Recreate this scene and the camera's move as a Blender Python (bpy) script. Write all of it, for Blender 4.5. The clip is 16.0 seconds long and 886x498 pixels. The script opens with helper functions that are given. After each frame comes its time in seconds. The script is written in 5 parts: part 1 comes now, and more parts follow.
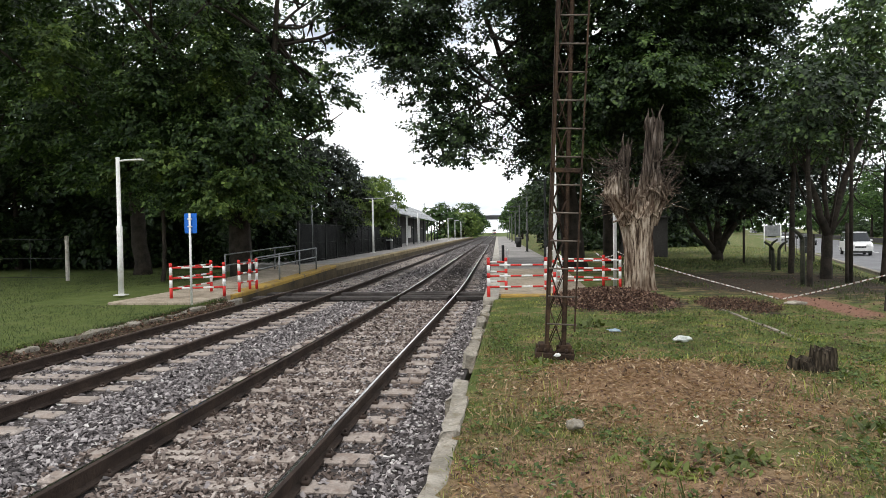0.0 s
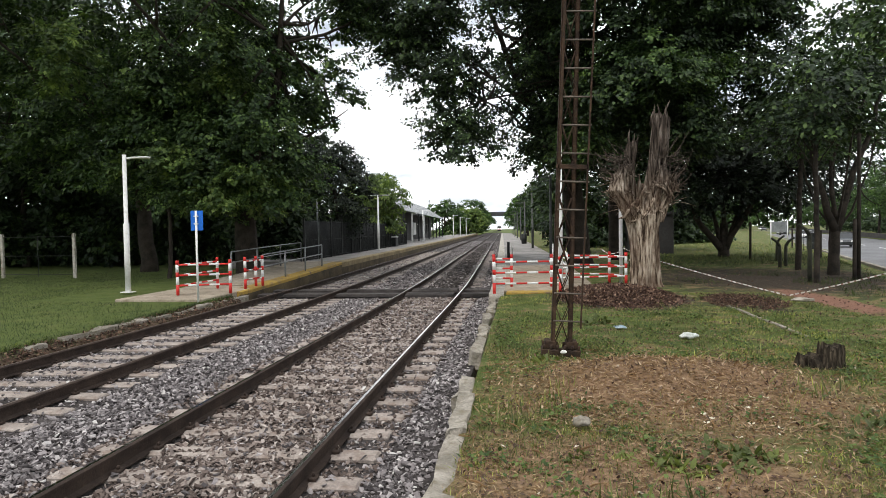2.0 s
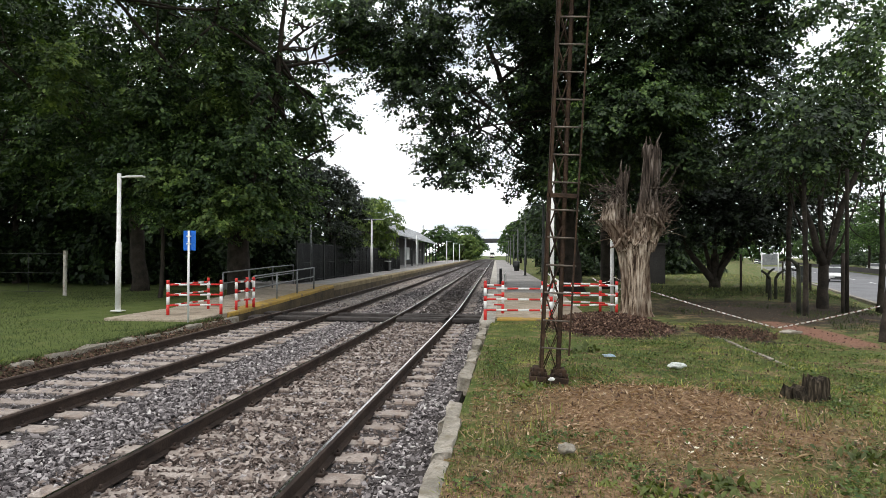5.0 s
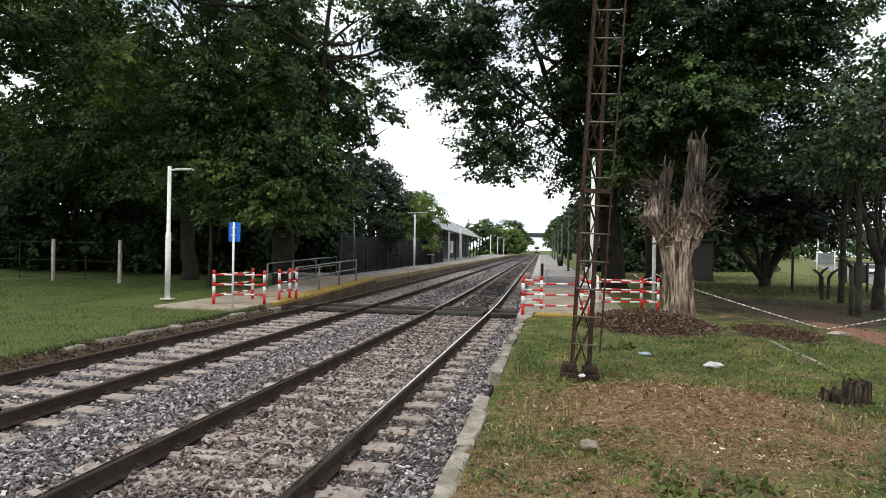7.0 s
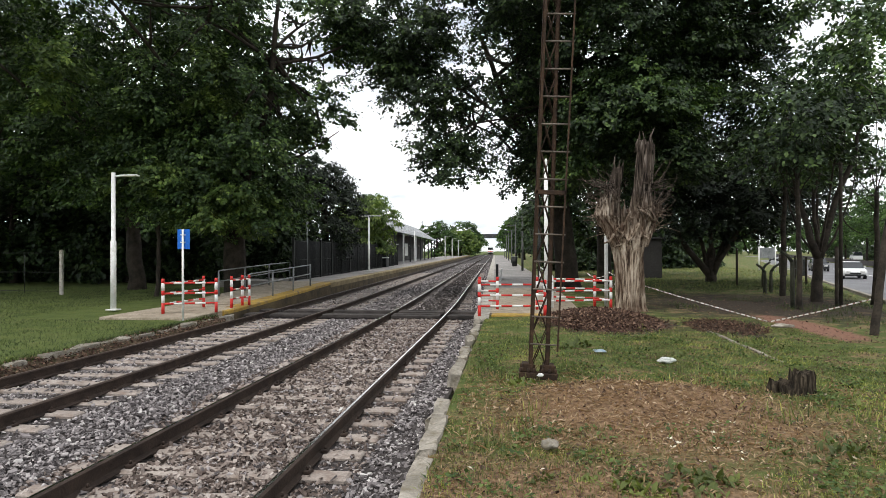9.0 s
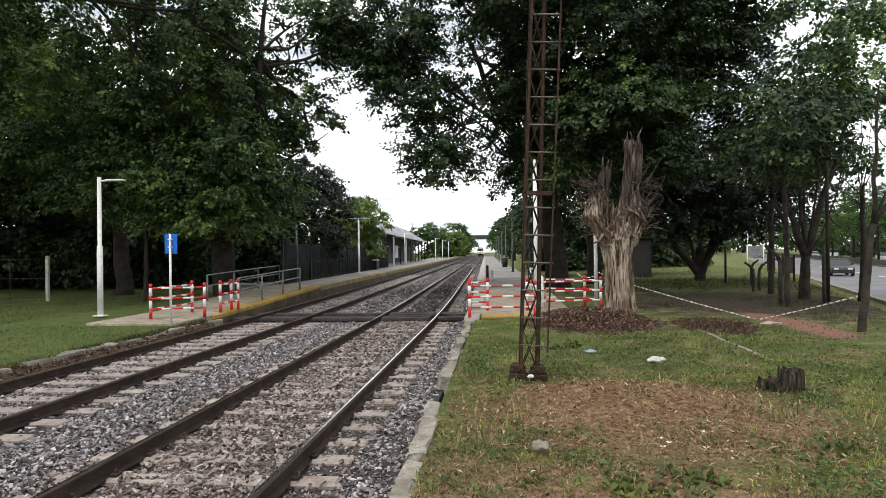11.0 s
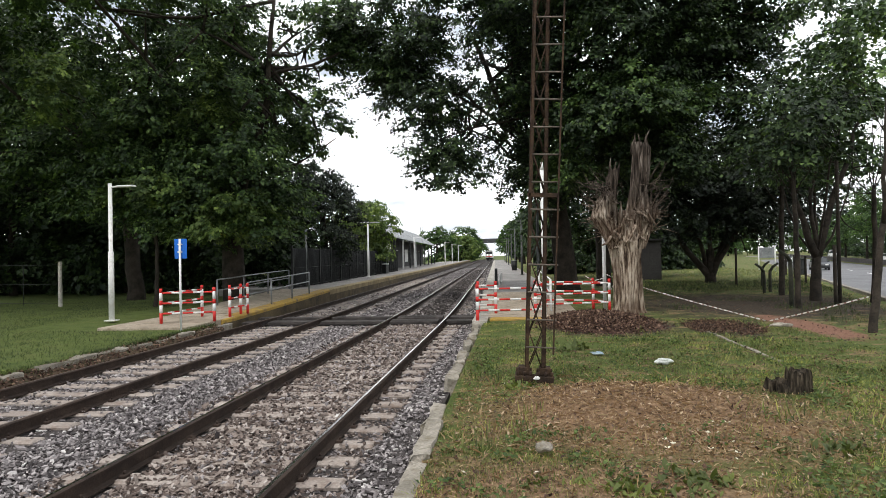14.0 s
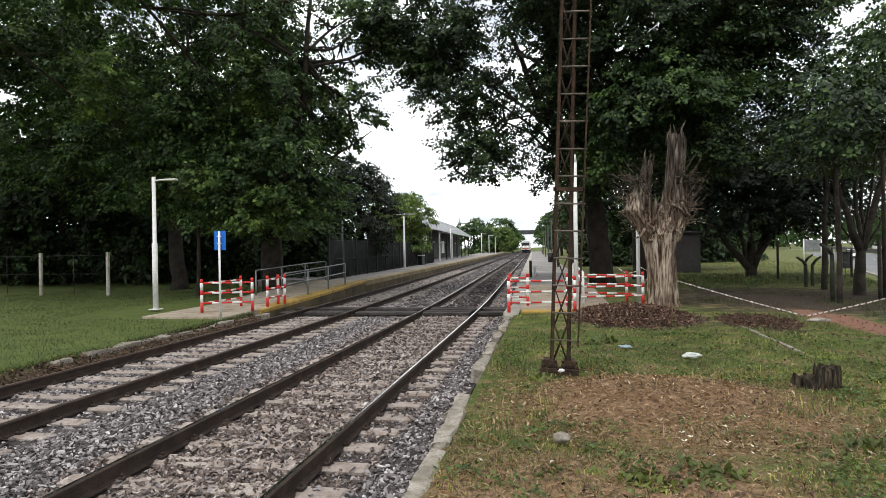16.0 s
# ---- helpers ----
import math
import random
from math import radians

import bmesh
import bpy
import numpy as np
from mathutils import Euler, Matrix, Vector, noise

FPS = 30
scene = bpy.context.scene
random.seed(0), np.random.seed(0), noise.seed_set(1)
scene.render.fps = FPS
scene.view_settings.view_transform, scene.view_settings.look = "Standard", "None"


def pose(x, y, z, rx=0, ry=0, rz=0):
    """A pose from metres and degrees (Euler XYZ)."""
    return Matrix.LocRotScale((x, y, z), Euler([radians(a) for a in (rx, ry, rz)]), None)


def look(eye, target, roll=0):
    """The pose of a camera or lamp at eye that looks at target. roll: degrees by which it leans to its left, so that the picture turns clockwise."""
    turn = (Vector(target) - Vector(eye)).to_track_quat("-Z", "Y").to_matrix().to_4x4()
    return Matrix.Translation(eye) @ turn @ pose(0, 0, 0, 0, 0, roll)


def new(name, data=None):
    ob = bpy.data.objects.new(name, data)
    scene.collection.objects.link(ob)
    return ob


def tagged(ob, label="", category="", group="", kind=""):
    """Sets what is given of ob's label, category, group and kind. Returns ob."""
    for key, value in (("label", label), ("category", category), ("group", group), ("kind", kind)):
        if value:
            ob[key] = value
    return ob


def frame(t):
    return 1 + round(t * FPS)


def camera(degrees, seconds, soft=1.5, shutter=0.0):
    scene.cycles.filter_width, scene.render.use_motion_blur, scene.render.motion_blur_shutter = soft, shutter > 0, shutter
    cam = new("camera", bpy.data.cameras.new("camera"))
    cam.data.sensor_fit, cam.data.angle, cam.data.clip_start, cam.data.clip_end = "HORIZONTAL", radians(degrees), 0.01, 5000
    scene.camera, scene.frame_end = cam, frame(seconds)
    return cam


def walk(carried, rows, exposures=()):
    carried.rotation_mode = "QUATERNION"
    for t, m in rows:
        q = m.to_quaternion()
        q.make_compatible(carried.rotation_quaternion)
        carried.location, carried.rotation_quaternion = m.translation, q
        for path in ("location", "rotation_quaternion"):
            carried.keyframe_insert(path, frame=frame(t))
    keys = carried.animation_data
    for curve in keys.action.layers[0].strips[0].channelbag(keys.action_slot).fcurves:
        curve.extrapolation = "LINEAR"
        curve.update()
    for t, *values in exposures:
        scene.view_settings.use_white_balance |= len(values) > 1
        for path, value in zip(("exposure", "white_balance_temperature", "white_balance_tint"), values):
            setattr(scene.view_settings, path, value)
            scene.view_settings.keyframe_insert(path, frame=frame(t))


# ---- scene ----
cam = camera(69.1, 16.0, soft=0.5)
PATH = [
    (0, (-0.141, -0.16, 2.067), (-0.364, 1.827, 2.016), -0.8),
    (0.5, (-0.149, -0.159, 2.073), (-0.387, 1.826, 2.022), -0.7),
    (1, (-0.155, -0.177, 2.069), (-0.384, 1.809, 2.005), -0.2),
    (1.5, (-0.164, -0.172, 2.066), (-0.414, 1.811, 1.996), -0.1),
    (2, (-0.151, -0.162, 2.071), (-0.39, 1.822, 2.01), -0.9),
    (2.5, (-0.136, -0.175, 2.073), (-0.335, 1.815, 2.024), -0.9),
    (3, (-0.146, -0.182, 2.064), (-0.351, 1.808, 2.048), -0.2),
    (3.5, (-0.134, -0.201, 2.065), (-0.342, 1.788, 2.071), -0.1),
    (4, (-0.12, -0.213, 2.064), (-0.333, 1.775, 2.07), 0.1),
    (6.3, (-0.065, -0.236, 2.077), (-0.308, 1.749, 2.111), 1.1),
    (6.5, (-0.005, -0.227, 2.08), (-0.273, 1.754, 2.104), 1.5),
    (7, (0.079, -0.27, 2.075), (-0.277, 1.698, 2.072), 1.1),
    (7.5, (0.062, -0.228, 2.087), (-0.221, 1.751, 2.108), 0.6),
    (8, (0.037, -0.232, 2.085), (-0.211, 1.752, 2.101), 0.6),
    (8.5, (0.03, -0.209, 2.084), (-0.189, 1.779, 2.067), 0.3),
    (9, (0.041, -0.251, 2.089), (-0.175, 1.738, 2.094), -0.1),
    (9.2, (0.039, -0.248, 2.099), (-0.165, 1.741, 2.122), -0.5),
    (11.3, (0.064, -0.212, 2.089), (-0.114, 1.78, 2.098), -0.8),
    (11.5, (0.056, -0.215, 2.082), (-0.108, 1.778, 2.096), -0.6),
    (12, (0.05, -0.213, 2.079), (-0.13, 1.778, 2.074), -0.7),
    (12.5, (0.041, -0.232, 2.075), (-0.147, 1.759, 2.076), -1.1),
    (13, (0.045, -0.234, 2.076), (-0.133, 1.758, 2.083), -1.1),
    (13.5, (0.044, -0.228, 2.074), (-0.125, 1.765, 2.089), -1.1),
    (14, (0.129, -0.238, 2.075), (-0.088, 1.75, 2.097), -1.1),
    (14.5, (0.252, -0.231, 2.076), (-0.059, 1.745, 2.088), -0.8),
    (15, (0.331, -0.287, 2.073), (-0.023, 1.681, 2.041), -1.8),
    (15.5, (0.321, -0.342, 2.081), (-0.028, 1.627, 2.055), -1.5),
    (16, (0.305, -0.378, 2.1), (-0.028, 1.594, 2.097), -0.9),
]
walk(cam, [(t, look(eye, target, roll)) for t, eye, target, roll in PATH], exposures=((0, 0.0), (16, 0.0)))

# ---- light ----
world = bpy.data.worlds.new("overcast_sky")
scene.world = world
world.use_nodes = True
wt = world.node_tree
wt.nodes.clear()
w_out = wt.nodes.new("ShaderNodeOutputWorld")
w_bg = wt.nodes.new("ShaderNodeBackground")
w_sky = wt.nodes.new("ShaderNodeTexSky")
w_sky.sky_type, w_sky.sun_disc = "NISHITA", False
w_sky.sun_elevation, w_sky.sun_rotation = radians(58), radians(-150)
w_sky.dust_density = 4.0
w_tc = wt.nodes.new("ShaderNodeTexCoord")
w_map = wt.nodes.new("ShaderNodeMapping")
w_map.inputs["Scale"].default_value = (2.2, 2.2, 9.0)
w_noise = wt.nodes.new("ShaderNodeTexNoise")
w_noise.inputs["Scale"].default_value, w_noise.inputs["Detail"].default_value = 1.6, 6.0
w_ramp = wt.nodes.new("ShaderNodeValToRGB")
w_ramp.color_ramp.elements[0].position, w_ramp.color_ramp.elements[0].color = 0.38, (5.2, 5.7, 6.3, 1)
w_ramp.color_ramp.elements[1].position, w_ramp.color_ramp.elements[1].color = 0.56, (13.0, 13.2, 13.4, 1)
w_mix = wt.nodes.new("ShaderNodeMixRGB")
w_mix.inputs[0].default_value = 0.86
wt.links.new(w_tc.outputs["Generated"], w_map.inputs[0])
wt.links.new(w_map.outputs[0], w_noise.inputs["Vector"])
wt.links.new(w_noise.outputs["Fac"], w_ramp.inputs[0])
wt.links.new(w_sky.outputs[0], w_mix.inputs[1])
wt.links.new(w_ramp.outputs[0], w_mix.inputs[2])
wt.links.new(w_mix.outputs[0], w_bg.inputs[0])
wt.links.new(w_bg.outputs[0], w_out.inputs[0])
w_bg.inputs[1].default_value = 0.146

sun = new("sun", bpy.data.lights.new("sun", "SUN"))
sun.data.energy, sun.data.angle, sun.data.color = 1.4, radians(14), (1.0, 0.96, 0.9)
sun.matrix_world = look((0, 0, 0), (0.25, 0.45, -0.85))


# ---- materials ----
def mat(name, rough=0.8, metal=0.0, spec=0.3):
    m = bpy.data.materials.new(name)
    m.use_nodes = True
    t = m.node_tree
    b = t.nodes["Principled BSDF"]
    b.inputs["Roughness"].default_value, b.inputs["Metallic"].default_value = rough, metal
    b.inputs["Specular IOR Level"].default_value = spec
    return m, t, b


def noise_node(t, scale, detail=4.0, vec=None, rough=0.6):
    n = t.nodes.new("ShaderNodeTexNoise")
    n.inputs["Scale"].default_value, n.inputs["Detail"].default_value, n.inputs["Roughness"].default_value = scale, detail, rough
    if vec is None:
        g = t.nodes.new("ShaderNodeNewGeometry")
        vec = g.outputs["Position"]
    t.links.new(vec, n.inputs["Vector"])
    return n.outputs["Fac"]


def ramp(t, fac, stops):
    r = t.nodes.new("ShaderNodeValToRGB")
    e = r.color_ramp.elements
    while len(e) < len(stops):
        e.new(0.5)
    for i, (p, c) in enumerate(stops):
        e[i].position, e[i].color = p, (*c, 1)
    t.links.new(fac, r.inputs[0])
    return r.outputs[0]


def mixc(t, fac, a, b, mode="MIX"):
    n = t.nodes.new("ShaderNodeMixRGB")
    n.blend_type = mode
    for i, v in enumerate((fac, a, b)):
        if isinstance(v, (int, float)):
            n.inputs[i].default_value = v
        elif isinstance(v, tuple):
            n.inputs[i].default_value = (*v, 1)
        else:
            t.links.new(v, n.inputs[i])
    return n.outputs[0]


def maths(t, op, a, b=0.0, clamp=False):
    n = t.nodes.new("ShaderNodeMath")
    n.operation, n.use_clamp = op, clamp
    for i, v in enumerate((a, b)):
        if isinstance(v, (int, float)):
            n.inputs[i].default_value = v
        else:
            t.links.new(v, n.inputs[i])
    return n.outputs[0]


def bump(t, b, fac, strength=0.4, dist=0.02):
    n = t.nodes.new("ShaderNodeBump")
    n.inputs["Strength"].default_value, n.inputs["Distance"].default_value = strength, dist
    t.links.new(fac, n.inputs["Height"])
    t.links.new(n.outputs[0], b.inputs["Normal"])


def two_scale(name, c1, c2, s1=2.0, s2=30.0, rough=0.8, metal=0.0, spec=0.3, dirt=None, bmp=0.4, local=False, grain=0.55):
    """A surface with stains at one scale and grain at another."""
    m, t, b = mat(name, rough, metal, spec)
    vec = None
    if local:
        vec = t.nodes.new("ShaderNodeTexCoord").outputs["Object"]
    big, fine = noise_node(t, s1, 5, vec), noise_node(t, s2, 5, vec)
    col = ramp(t, big, [(0.35, c1), (0.65, c2)])
    col = mixc(t, grain, col, ramp(t, fine, [(0.3, (0.45, 0.45, 0.45)), (0.7, (1.35, 1.35, 1.35))]), "MULTIPLY")
    if dirt:
        col = mixc(t, ramp(t, noise_node(t, s1 * 3.1, 6, vec), [(0.5, (0, 0, 0)), (0.68, (1, 1, 1))]), col, dirt)
    t.links.new(col, b.inputs["Base Color"])
    bump(t, b, fine, bmp)
    return m


def island_mat(name, stops, rough=0.9, spec=0.2, grain=60.0, translucent=0.0, patches=0.0):
    """Each loose piece of a mesh takes a colour of its own."""
    m, t, b = mat(name, rough, 0, spec)
    g = t.nodes.new("ShaderNodeNewGeometry")
    col = ramp(t, g.outputs["Random Per Island"], stops)
    if grain:
        col = mixc(t, 0.5, col, ramp(t, noise_node(t, grain), [(0.3, (0.5, 0.5, 0.5)), (0.7, (1.3, 1.3, 1.3))]), "MULTIPLY")
    # Noise patches vary the tone; on tree leaves they paint lit and dark sprays.
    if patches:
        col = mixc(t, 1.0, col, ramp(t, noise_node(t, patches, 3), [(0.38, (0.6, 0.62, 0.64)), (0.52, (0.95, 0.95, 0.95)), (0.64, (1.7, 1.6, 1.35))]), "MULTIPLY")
    t.links.new(col, b.inputs["Base Color"])
    if translucent:
        tr = t.nodes.new("ShaderNodeBsdfTranslucent")
        t.links.new(mixc(t, 0.5, col, (1.5, 1.6, 0.5), "MULTIPLY"), tr.inputs[0])
        mx = t.nodes.new("ShaderNodeMixShader")
        mx.inputs[0].default_value = translucent
        t.links.new(b.outputs[0], mx.inputs[1])
        t.links.new(tr.outputs[0], mx.inputs[2])
        t.links.new(mx.outputs[0], t.nodes["Material Output"].inputs[0])
    return m


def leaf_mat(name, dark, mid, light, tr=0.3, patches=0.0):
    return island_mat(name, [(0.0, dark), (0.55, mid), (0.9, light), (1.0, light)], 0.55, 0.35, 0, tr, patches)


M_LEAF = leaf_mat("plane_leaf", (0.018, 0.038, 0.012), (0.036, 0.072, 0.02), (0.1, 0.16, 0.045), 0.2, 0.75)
# Paler copy of the plane leaf that paints lit sprays on low boughs.
M_LEAF_LIT = leaf_mat("lit_low_leaf", (0.04, 0.075, 0.02), (0.075, 0.125, 0.032), (0.15, 0.21, 0.06), 0.25, 0.9)
# Darker copy of the plane leaf, with backlit shade painted into its colour.
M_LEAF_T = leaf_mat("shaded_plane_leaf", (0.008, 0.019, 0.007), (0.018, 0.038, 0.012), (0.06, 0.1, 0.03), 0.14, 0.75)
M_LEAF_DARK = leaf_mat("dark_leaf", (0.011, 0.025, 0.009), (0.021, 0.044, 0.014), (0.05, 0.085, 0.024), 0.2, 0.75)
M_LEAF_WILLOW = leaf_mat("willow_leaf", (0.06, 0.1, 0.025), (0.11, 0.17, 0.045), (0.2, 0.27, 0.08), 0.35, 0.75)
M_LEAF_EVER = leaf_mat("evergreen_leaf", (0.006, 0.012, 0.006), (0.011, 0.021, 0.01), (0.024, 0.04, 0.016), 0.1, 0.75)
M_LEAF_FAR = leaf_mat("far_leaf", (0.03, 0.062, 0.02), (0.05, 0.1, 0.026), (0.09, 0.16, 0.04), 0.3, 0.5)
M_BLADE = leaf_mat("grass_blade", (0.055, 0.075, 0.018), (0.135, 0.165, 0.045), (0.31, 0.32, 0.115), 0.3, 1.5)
# Darker blade colour that holds the tree shade on the lawns.
M_BLADE_DARK = leaf_mat("shaded_grass_blade", (0.026, 0.042, 0.012), (0.04, 0.064, 0.016), (0.075, 0.1, 0.03), 0.3, 0.8)
M_STRAW = leaf_mat("dry_straw", (0.17, 0.095, 0.045), (0.3, 0.185, 0.09), (0.46, 0.345, 0.21), 0.1)
M_CHIP = island_mat("wood_chips", [(0, (0.035, 0.022, 0.017)), (0.6, (0.105, 0.06, 0.043)), (1, (0.27, 0.18, 0.125))])
M_BARK = two_scale("bark", (0.018, 0.0145, 0.011), (0.05, 0.04, 0.03), 3, 18, 0.95, bmp=0.9)
M_STONE = island_mat("ballast_stone", [(0.0, (0.04, 0.034, 0.034)), (0.3, (0.132, 0.118, 0.117)), (0.7, (0.283, 0.255, 0.252)), (0.95, (0.45, 0.415, 0.405)), (1, (0.62, 0.6, 0.57))], 0.85, 0.25, 40)
M_STONE_RUST = island_mat("rusty_ballast_stone", [(0.0, (0.05, 0.037, 0.031)), (0.35, (0.13, 0.1, 0.086)), (0.8, (0.265, 0.217, 0.19)), (1, (0.48, 0.425, 0.385))], 0.9, 0.2, 40)
# Bed colour is kept dark to paint the shade in gaps between stones.
M_BED = two_scale("ballast_bed", (0.028, 0.023, 0.021), (0.068, 0.058, 0.055), 3, 26, 0.95, bmp=1.0)
M_SLEEPER = two_scale("concrete_sleeper", (0.26, 0.218, 0.19), (0.39, 0.34, 0.3), 1.7, 45, 0.9, dirt=(0.2, 0.15, 0.12))
M_RAIL = two_scale("rusty_rail_side", (0.028, 0.019, 0.015), (0.06, 0.041, 0.031), 4, 40, 0.8, 0.2)
M_RAILTOP = two_scale("polished_rail_top", (0.54, 0.51, 0.49), (0.64, 0.61, 0.59), 1, 12, 0.19, 1.0, bmp=0.02)
M_RAILOLD = two_scale("dull_rail_top", (0.1, 0.075, 0.06), (0.17, 0.13, 0.105), 2, 30, 0.6, 0.5)
M_TIMBER = two_scale("crossing_timber", (0.03, 0.026, 0.024), (0.075, 0.065, 0.06), 2, 25, 0.85, bmp=0.6)
M_CONC = two_scale("worn_concrete", (0.33, 0.31, 0.27), (0.5, 0.47, 0.41), 1.4, 30, 0.9, dirt=(0.24, 0.21, 0.16))
M_KERB = two_scale("old_kerb_concrete", (0.2, 0.18, 0.145), (0.38, 0.345, 0.29), 2.3, 34, 0.92, dirt=(0.17, 0.145, 0.1), bmp=0.8)
M_PLATFACE = two_scale("dark_brown_platform_face", (0.06, 0.046, 0.028), (0.14, 0.105, 0.055), 0.8, 20, 0.95, dirt=(0.04, 0.032, 0.022))
M_TANEDGE = two_scale("stained_tan_edge", (0.2, 0.15, 0.075), (0.32, 0.25, 0.14), 0.5, 18, 0.92, dirt=(0.13, 0.1, 0.06))
M_PAD = two_scale("worn_tan_pad", (0.3, 0.25, 0.19), (0.42, 0.36, 0.28), 1.2, 25, 0.92, dirt=(0.2, 0.16, 0.11))
M_PLAT = two_scale("platform_surface", (0.21, 0.2, 0.19), (0.33, 0.31, 0.29), 0.4, 14, 0.9, dirt=(0.16, 0.148, 0.135))
M_YELLOW = two_scale("faded_yellow_paint", (0.33, 0.21, 0.05), (0.46, 0.3, 0.06), 0.9, 25, 0.85, dirt=(0.17, 0.125, 0.08))
M_WHITE = two_scale("white_paint", (0.68, 0.68, 0.66), (0.78, 0.78, 0.76), 3, 30, 0.5, dirt=(0.62, 0.61, 0.57), bmp=0.05, grain=0.12)
M_RED = two_scale("red_paint", (0.5, 0.022, 0.02), (0.62, 0.04, 0.03), 4, 40, 0.45, bmp=0.1)
M_BLUE = two_scale("blue_paint", (0.008, 0.12, 0.52), (0.012, 0.15, 0.6), 3, 30, 0.45, bmp=0.05)
M_GALV = two_scale("galvanised_steel", (0.16, 0.17, 0.17), (0.28, 0.29, 0.29), 3, 40, 0.5, 0.6, bmp=0.1)
M_RUNG = two_scale("worn_ladder_steel", (0.09, 0.075, 0.06), (0.19, 0.16, 0.13), 4, 40, 0.7, 0.2, bmp=0.2)
M_RUST = two_scale("rusted_steel", (0.028, 0.018, 0.012), (0.078, 0.046, 0.026), 5, 50, 0.9, 0.1, dirt=(0.03, 0.018, 0.014), bmp=0.6)
M_POLE = two_scale("dull_grey_pole_paint", (0.075, 0.08, 0.078), (0.13, 0.135, 0.13), 3, 30, 0.6, 0.1, bmp=0.1)
M_DARKMETAL = two_scale("dark_steel", (0.02, 0.022, 0.022), (0.045, 0.047, 0.045), 3, 30, 0.6, 0.3, bmp=0.1)
M_ROOF = two_scale("zinc_roof", (0.3, 0.31, 0.32), (0.42, 0.43, 0.43), 0.5, 12, 0.5, 0.4, bmp=0.2)
M_BRICKWALL = two_scale("painted_station_wall", (0.035, 0.034, 0.033), (0.065, 0.062, 0.06), 0.7, 12, 0.9)
M_ASPHALT = two_scale("road_asphalt", (0.14, 0.14, 0.145), (0.2, 0.2, 0.205), 0.3, 20, 0.9)


def path_x(y):
    """How far the line of the rails has bent from straight ahead."""
    return -0.0275 * 2.0 * math.log(1 + math.exp(min((y - 21) / 2.0, 60))) if y < 130 else -0.0275 * (y - 21)


# ---- mesh tools ----
def link(name, bm, material=None, parent=None, label="", smooth=False):
    me = bpy.data.meshes.new(name)
    bm.to_mesh(me)
    bm.free()
    for x in (material if isinstance(material, (list, tuple)) else [material]):
        if x:
            me.materials.append(x)
    if smooth:
        me.polygons.foreach_set("use_smooth", [True] * len(me.polygons))
    ob = new(name, me)
    ob.parent = parent
    if label:
        ob["label"] = label
    return ob


def part(name, bm, material, parent, label=""):
    return link(name, bm, material, parent, label)


def thing(name, label, category, m=None, group="", kind=""):
    ob = new(name)
    ob.empty_display_size = 0.1
    if m is not None:
        ob.matrix_basis = m
    return tagged(ob, label, category, group, kind)


def box(bm, lo, hi, bev=0.0, mi=0):
    vs = [bm.verts.new((x, y, z)) for x in (lo[0], hi[0]) for y in (lo[1], hi[1]) for z in (lo[2], hi[2])]
    fs = [bm.faces.new([vs[i] for i in f]) for f in ((0, 1, 3, 2), (4, 6, 7, 5), (0, 4, 5, 1), (2, 3, 7, 6), (0, 2, 6, 4), (1, 5, 7, 3))]
    for f in fs:
        f.material_index = mi
    if bev:
        es = list({e for f in fs for e in f.edges})
        bmesh.ops.bevel(bm, geom=es, offset=bev, segments=1, affect="EDGES", profile=0.5)
    return vs


def boxed(lo, hi, bev=0.0):
    bm = bmesh.new()
    box(bm, lo, hi, bev)
    return bm


def tube(bm, pts, radii, n=8, cap=True, mi=0):
    rings = []
    pts = [Vector(p) for p in pts]
    side = None
    for i, p in enumerate(pts):
        d = (pts[min(i + 1, len(pts) - 1)] - pts[max(i - 1, 0)]).normalized()
        if side is None:
            side = d.orthogonal().normalized()
        side = (side - d * side.dot(d)).normalized()
        up = d.cross(side)
        r = radii[i] if isinstance(radii, (list, tuple)) else radii
        rings.append([bm.verts.new(p + (side * math.cos(a) + up * math.sin(a)) * r) for a in [2 * math.pi * k / n for k in range(n)]])
    for a, b in zip(rings, rings[1:]):
        for k in range(n):
            f = bm.faces.new((a[k], a[(k + 1) % n], b[(k + 1) % n], b[k]))
            f.smooth, f.material_index = True, mi
    if cap:
        bm.faces.new(rings[0][::-1]).material_index = mi
        bm.faces.new(rings[-1]).material_index = mi
    return rings


def tubed(pts, radii, n=8):
    bm = bmesh.new()
    tube(bm, pts, radii, n)
    return bm


def sweep(bm, profile, ys, shift, z=0.0, closed=True, mi=None, zf=None):
    """A profile of (x, z) carried along y, following path_x."""
    rows = []
    for y in ys:
        dz = zf(y) if zf else z
        rows.append([bm.verts.new((x + shift + path_x(y), y, pz + dz)) for x, pz in profile])
    n = len(profile)
    for a, b in zip(rows, rows[1:]):
        for k in range(n if closed else n - 1):
            f = bm.faces.new((a[k], a[(k + 1) % n], b[(k + 1) % n], b[k]))
            if mi:
                f.material_index = mi[k]
    if closed:
        bm.faces.new(rows[0])
        bm.faces.new(rows[-1][::-1])
    bmesh.ops.recalc_face_normals(bm, faces=bm.faces)


def raw_mesh(name, verts, faces_flat, n, material, parent=None, smooth=False):
    """A mesh from arrays: faces of n corners each."""
    me = bpy.data.meshes.new(name)
    nf = len(faces_flat) // n
    me.vertices.add(len(verts))
    me.vertices.foreach_set("co", np.asarray(verts, np.float32).ravel())
    me.loops.add(len(faces_flat))
    me.loops.foreach_set("vertex_index", np.asarray(faces_flat, np.int32))
    me.polygons.add(nf)
    me.polygons.foreach_set("loop_start", np.arange(0, nf * n, n, dtype=np.int32))
    me.update(calc_edges=True)
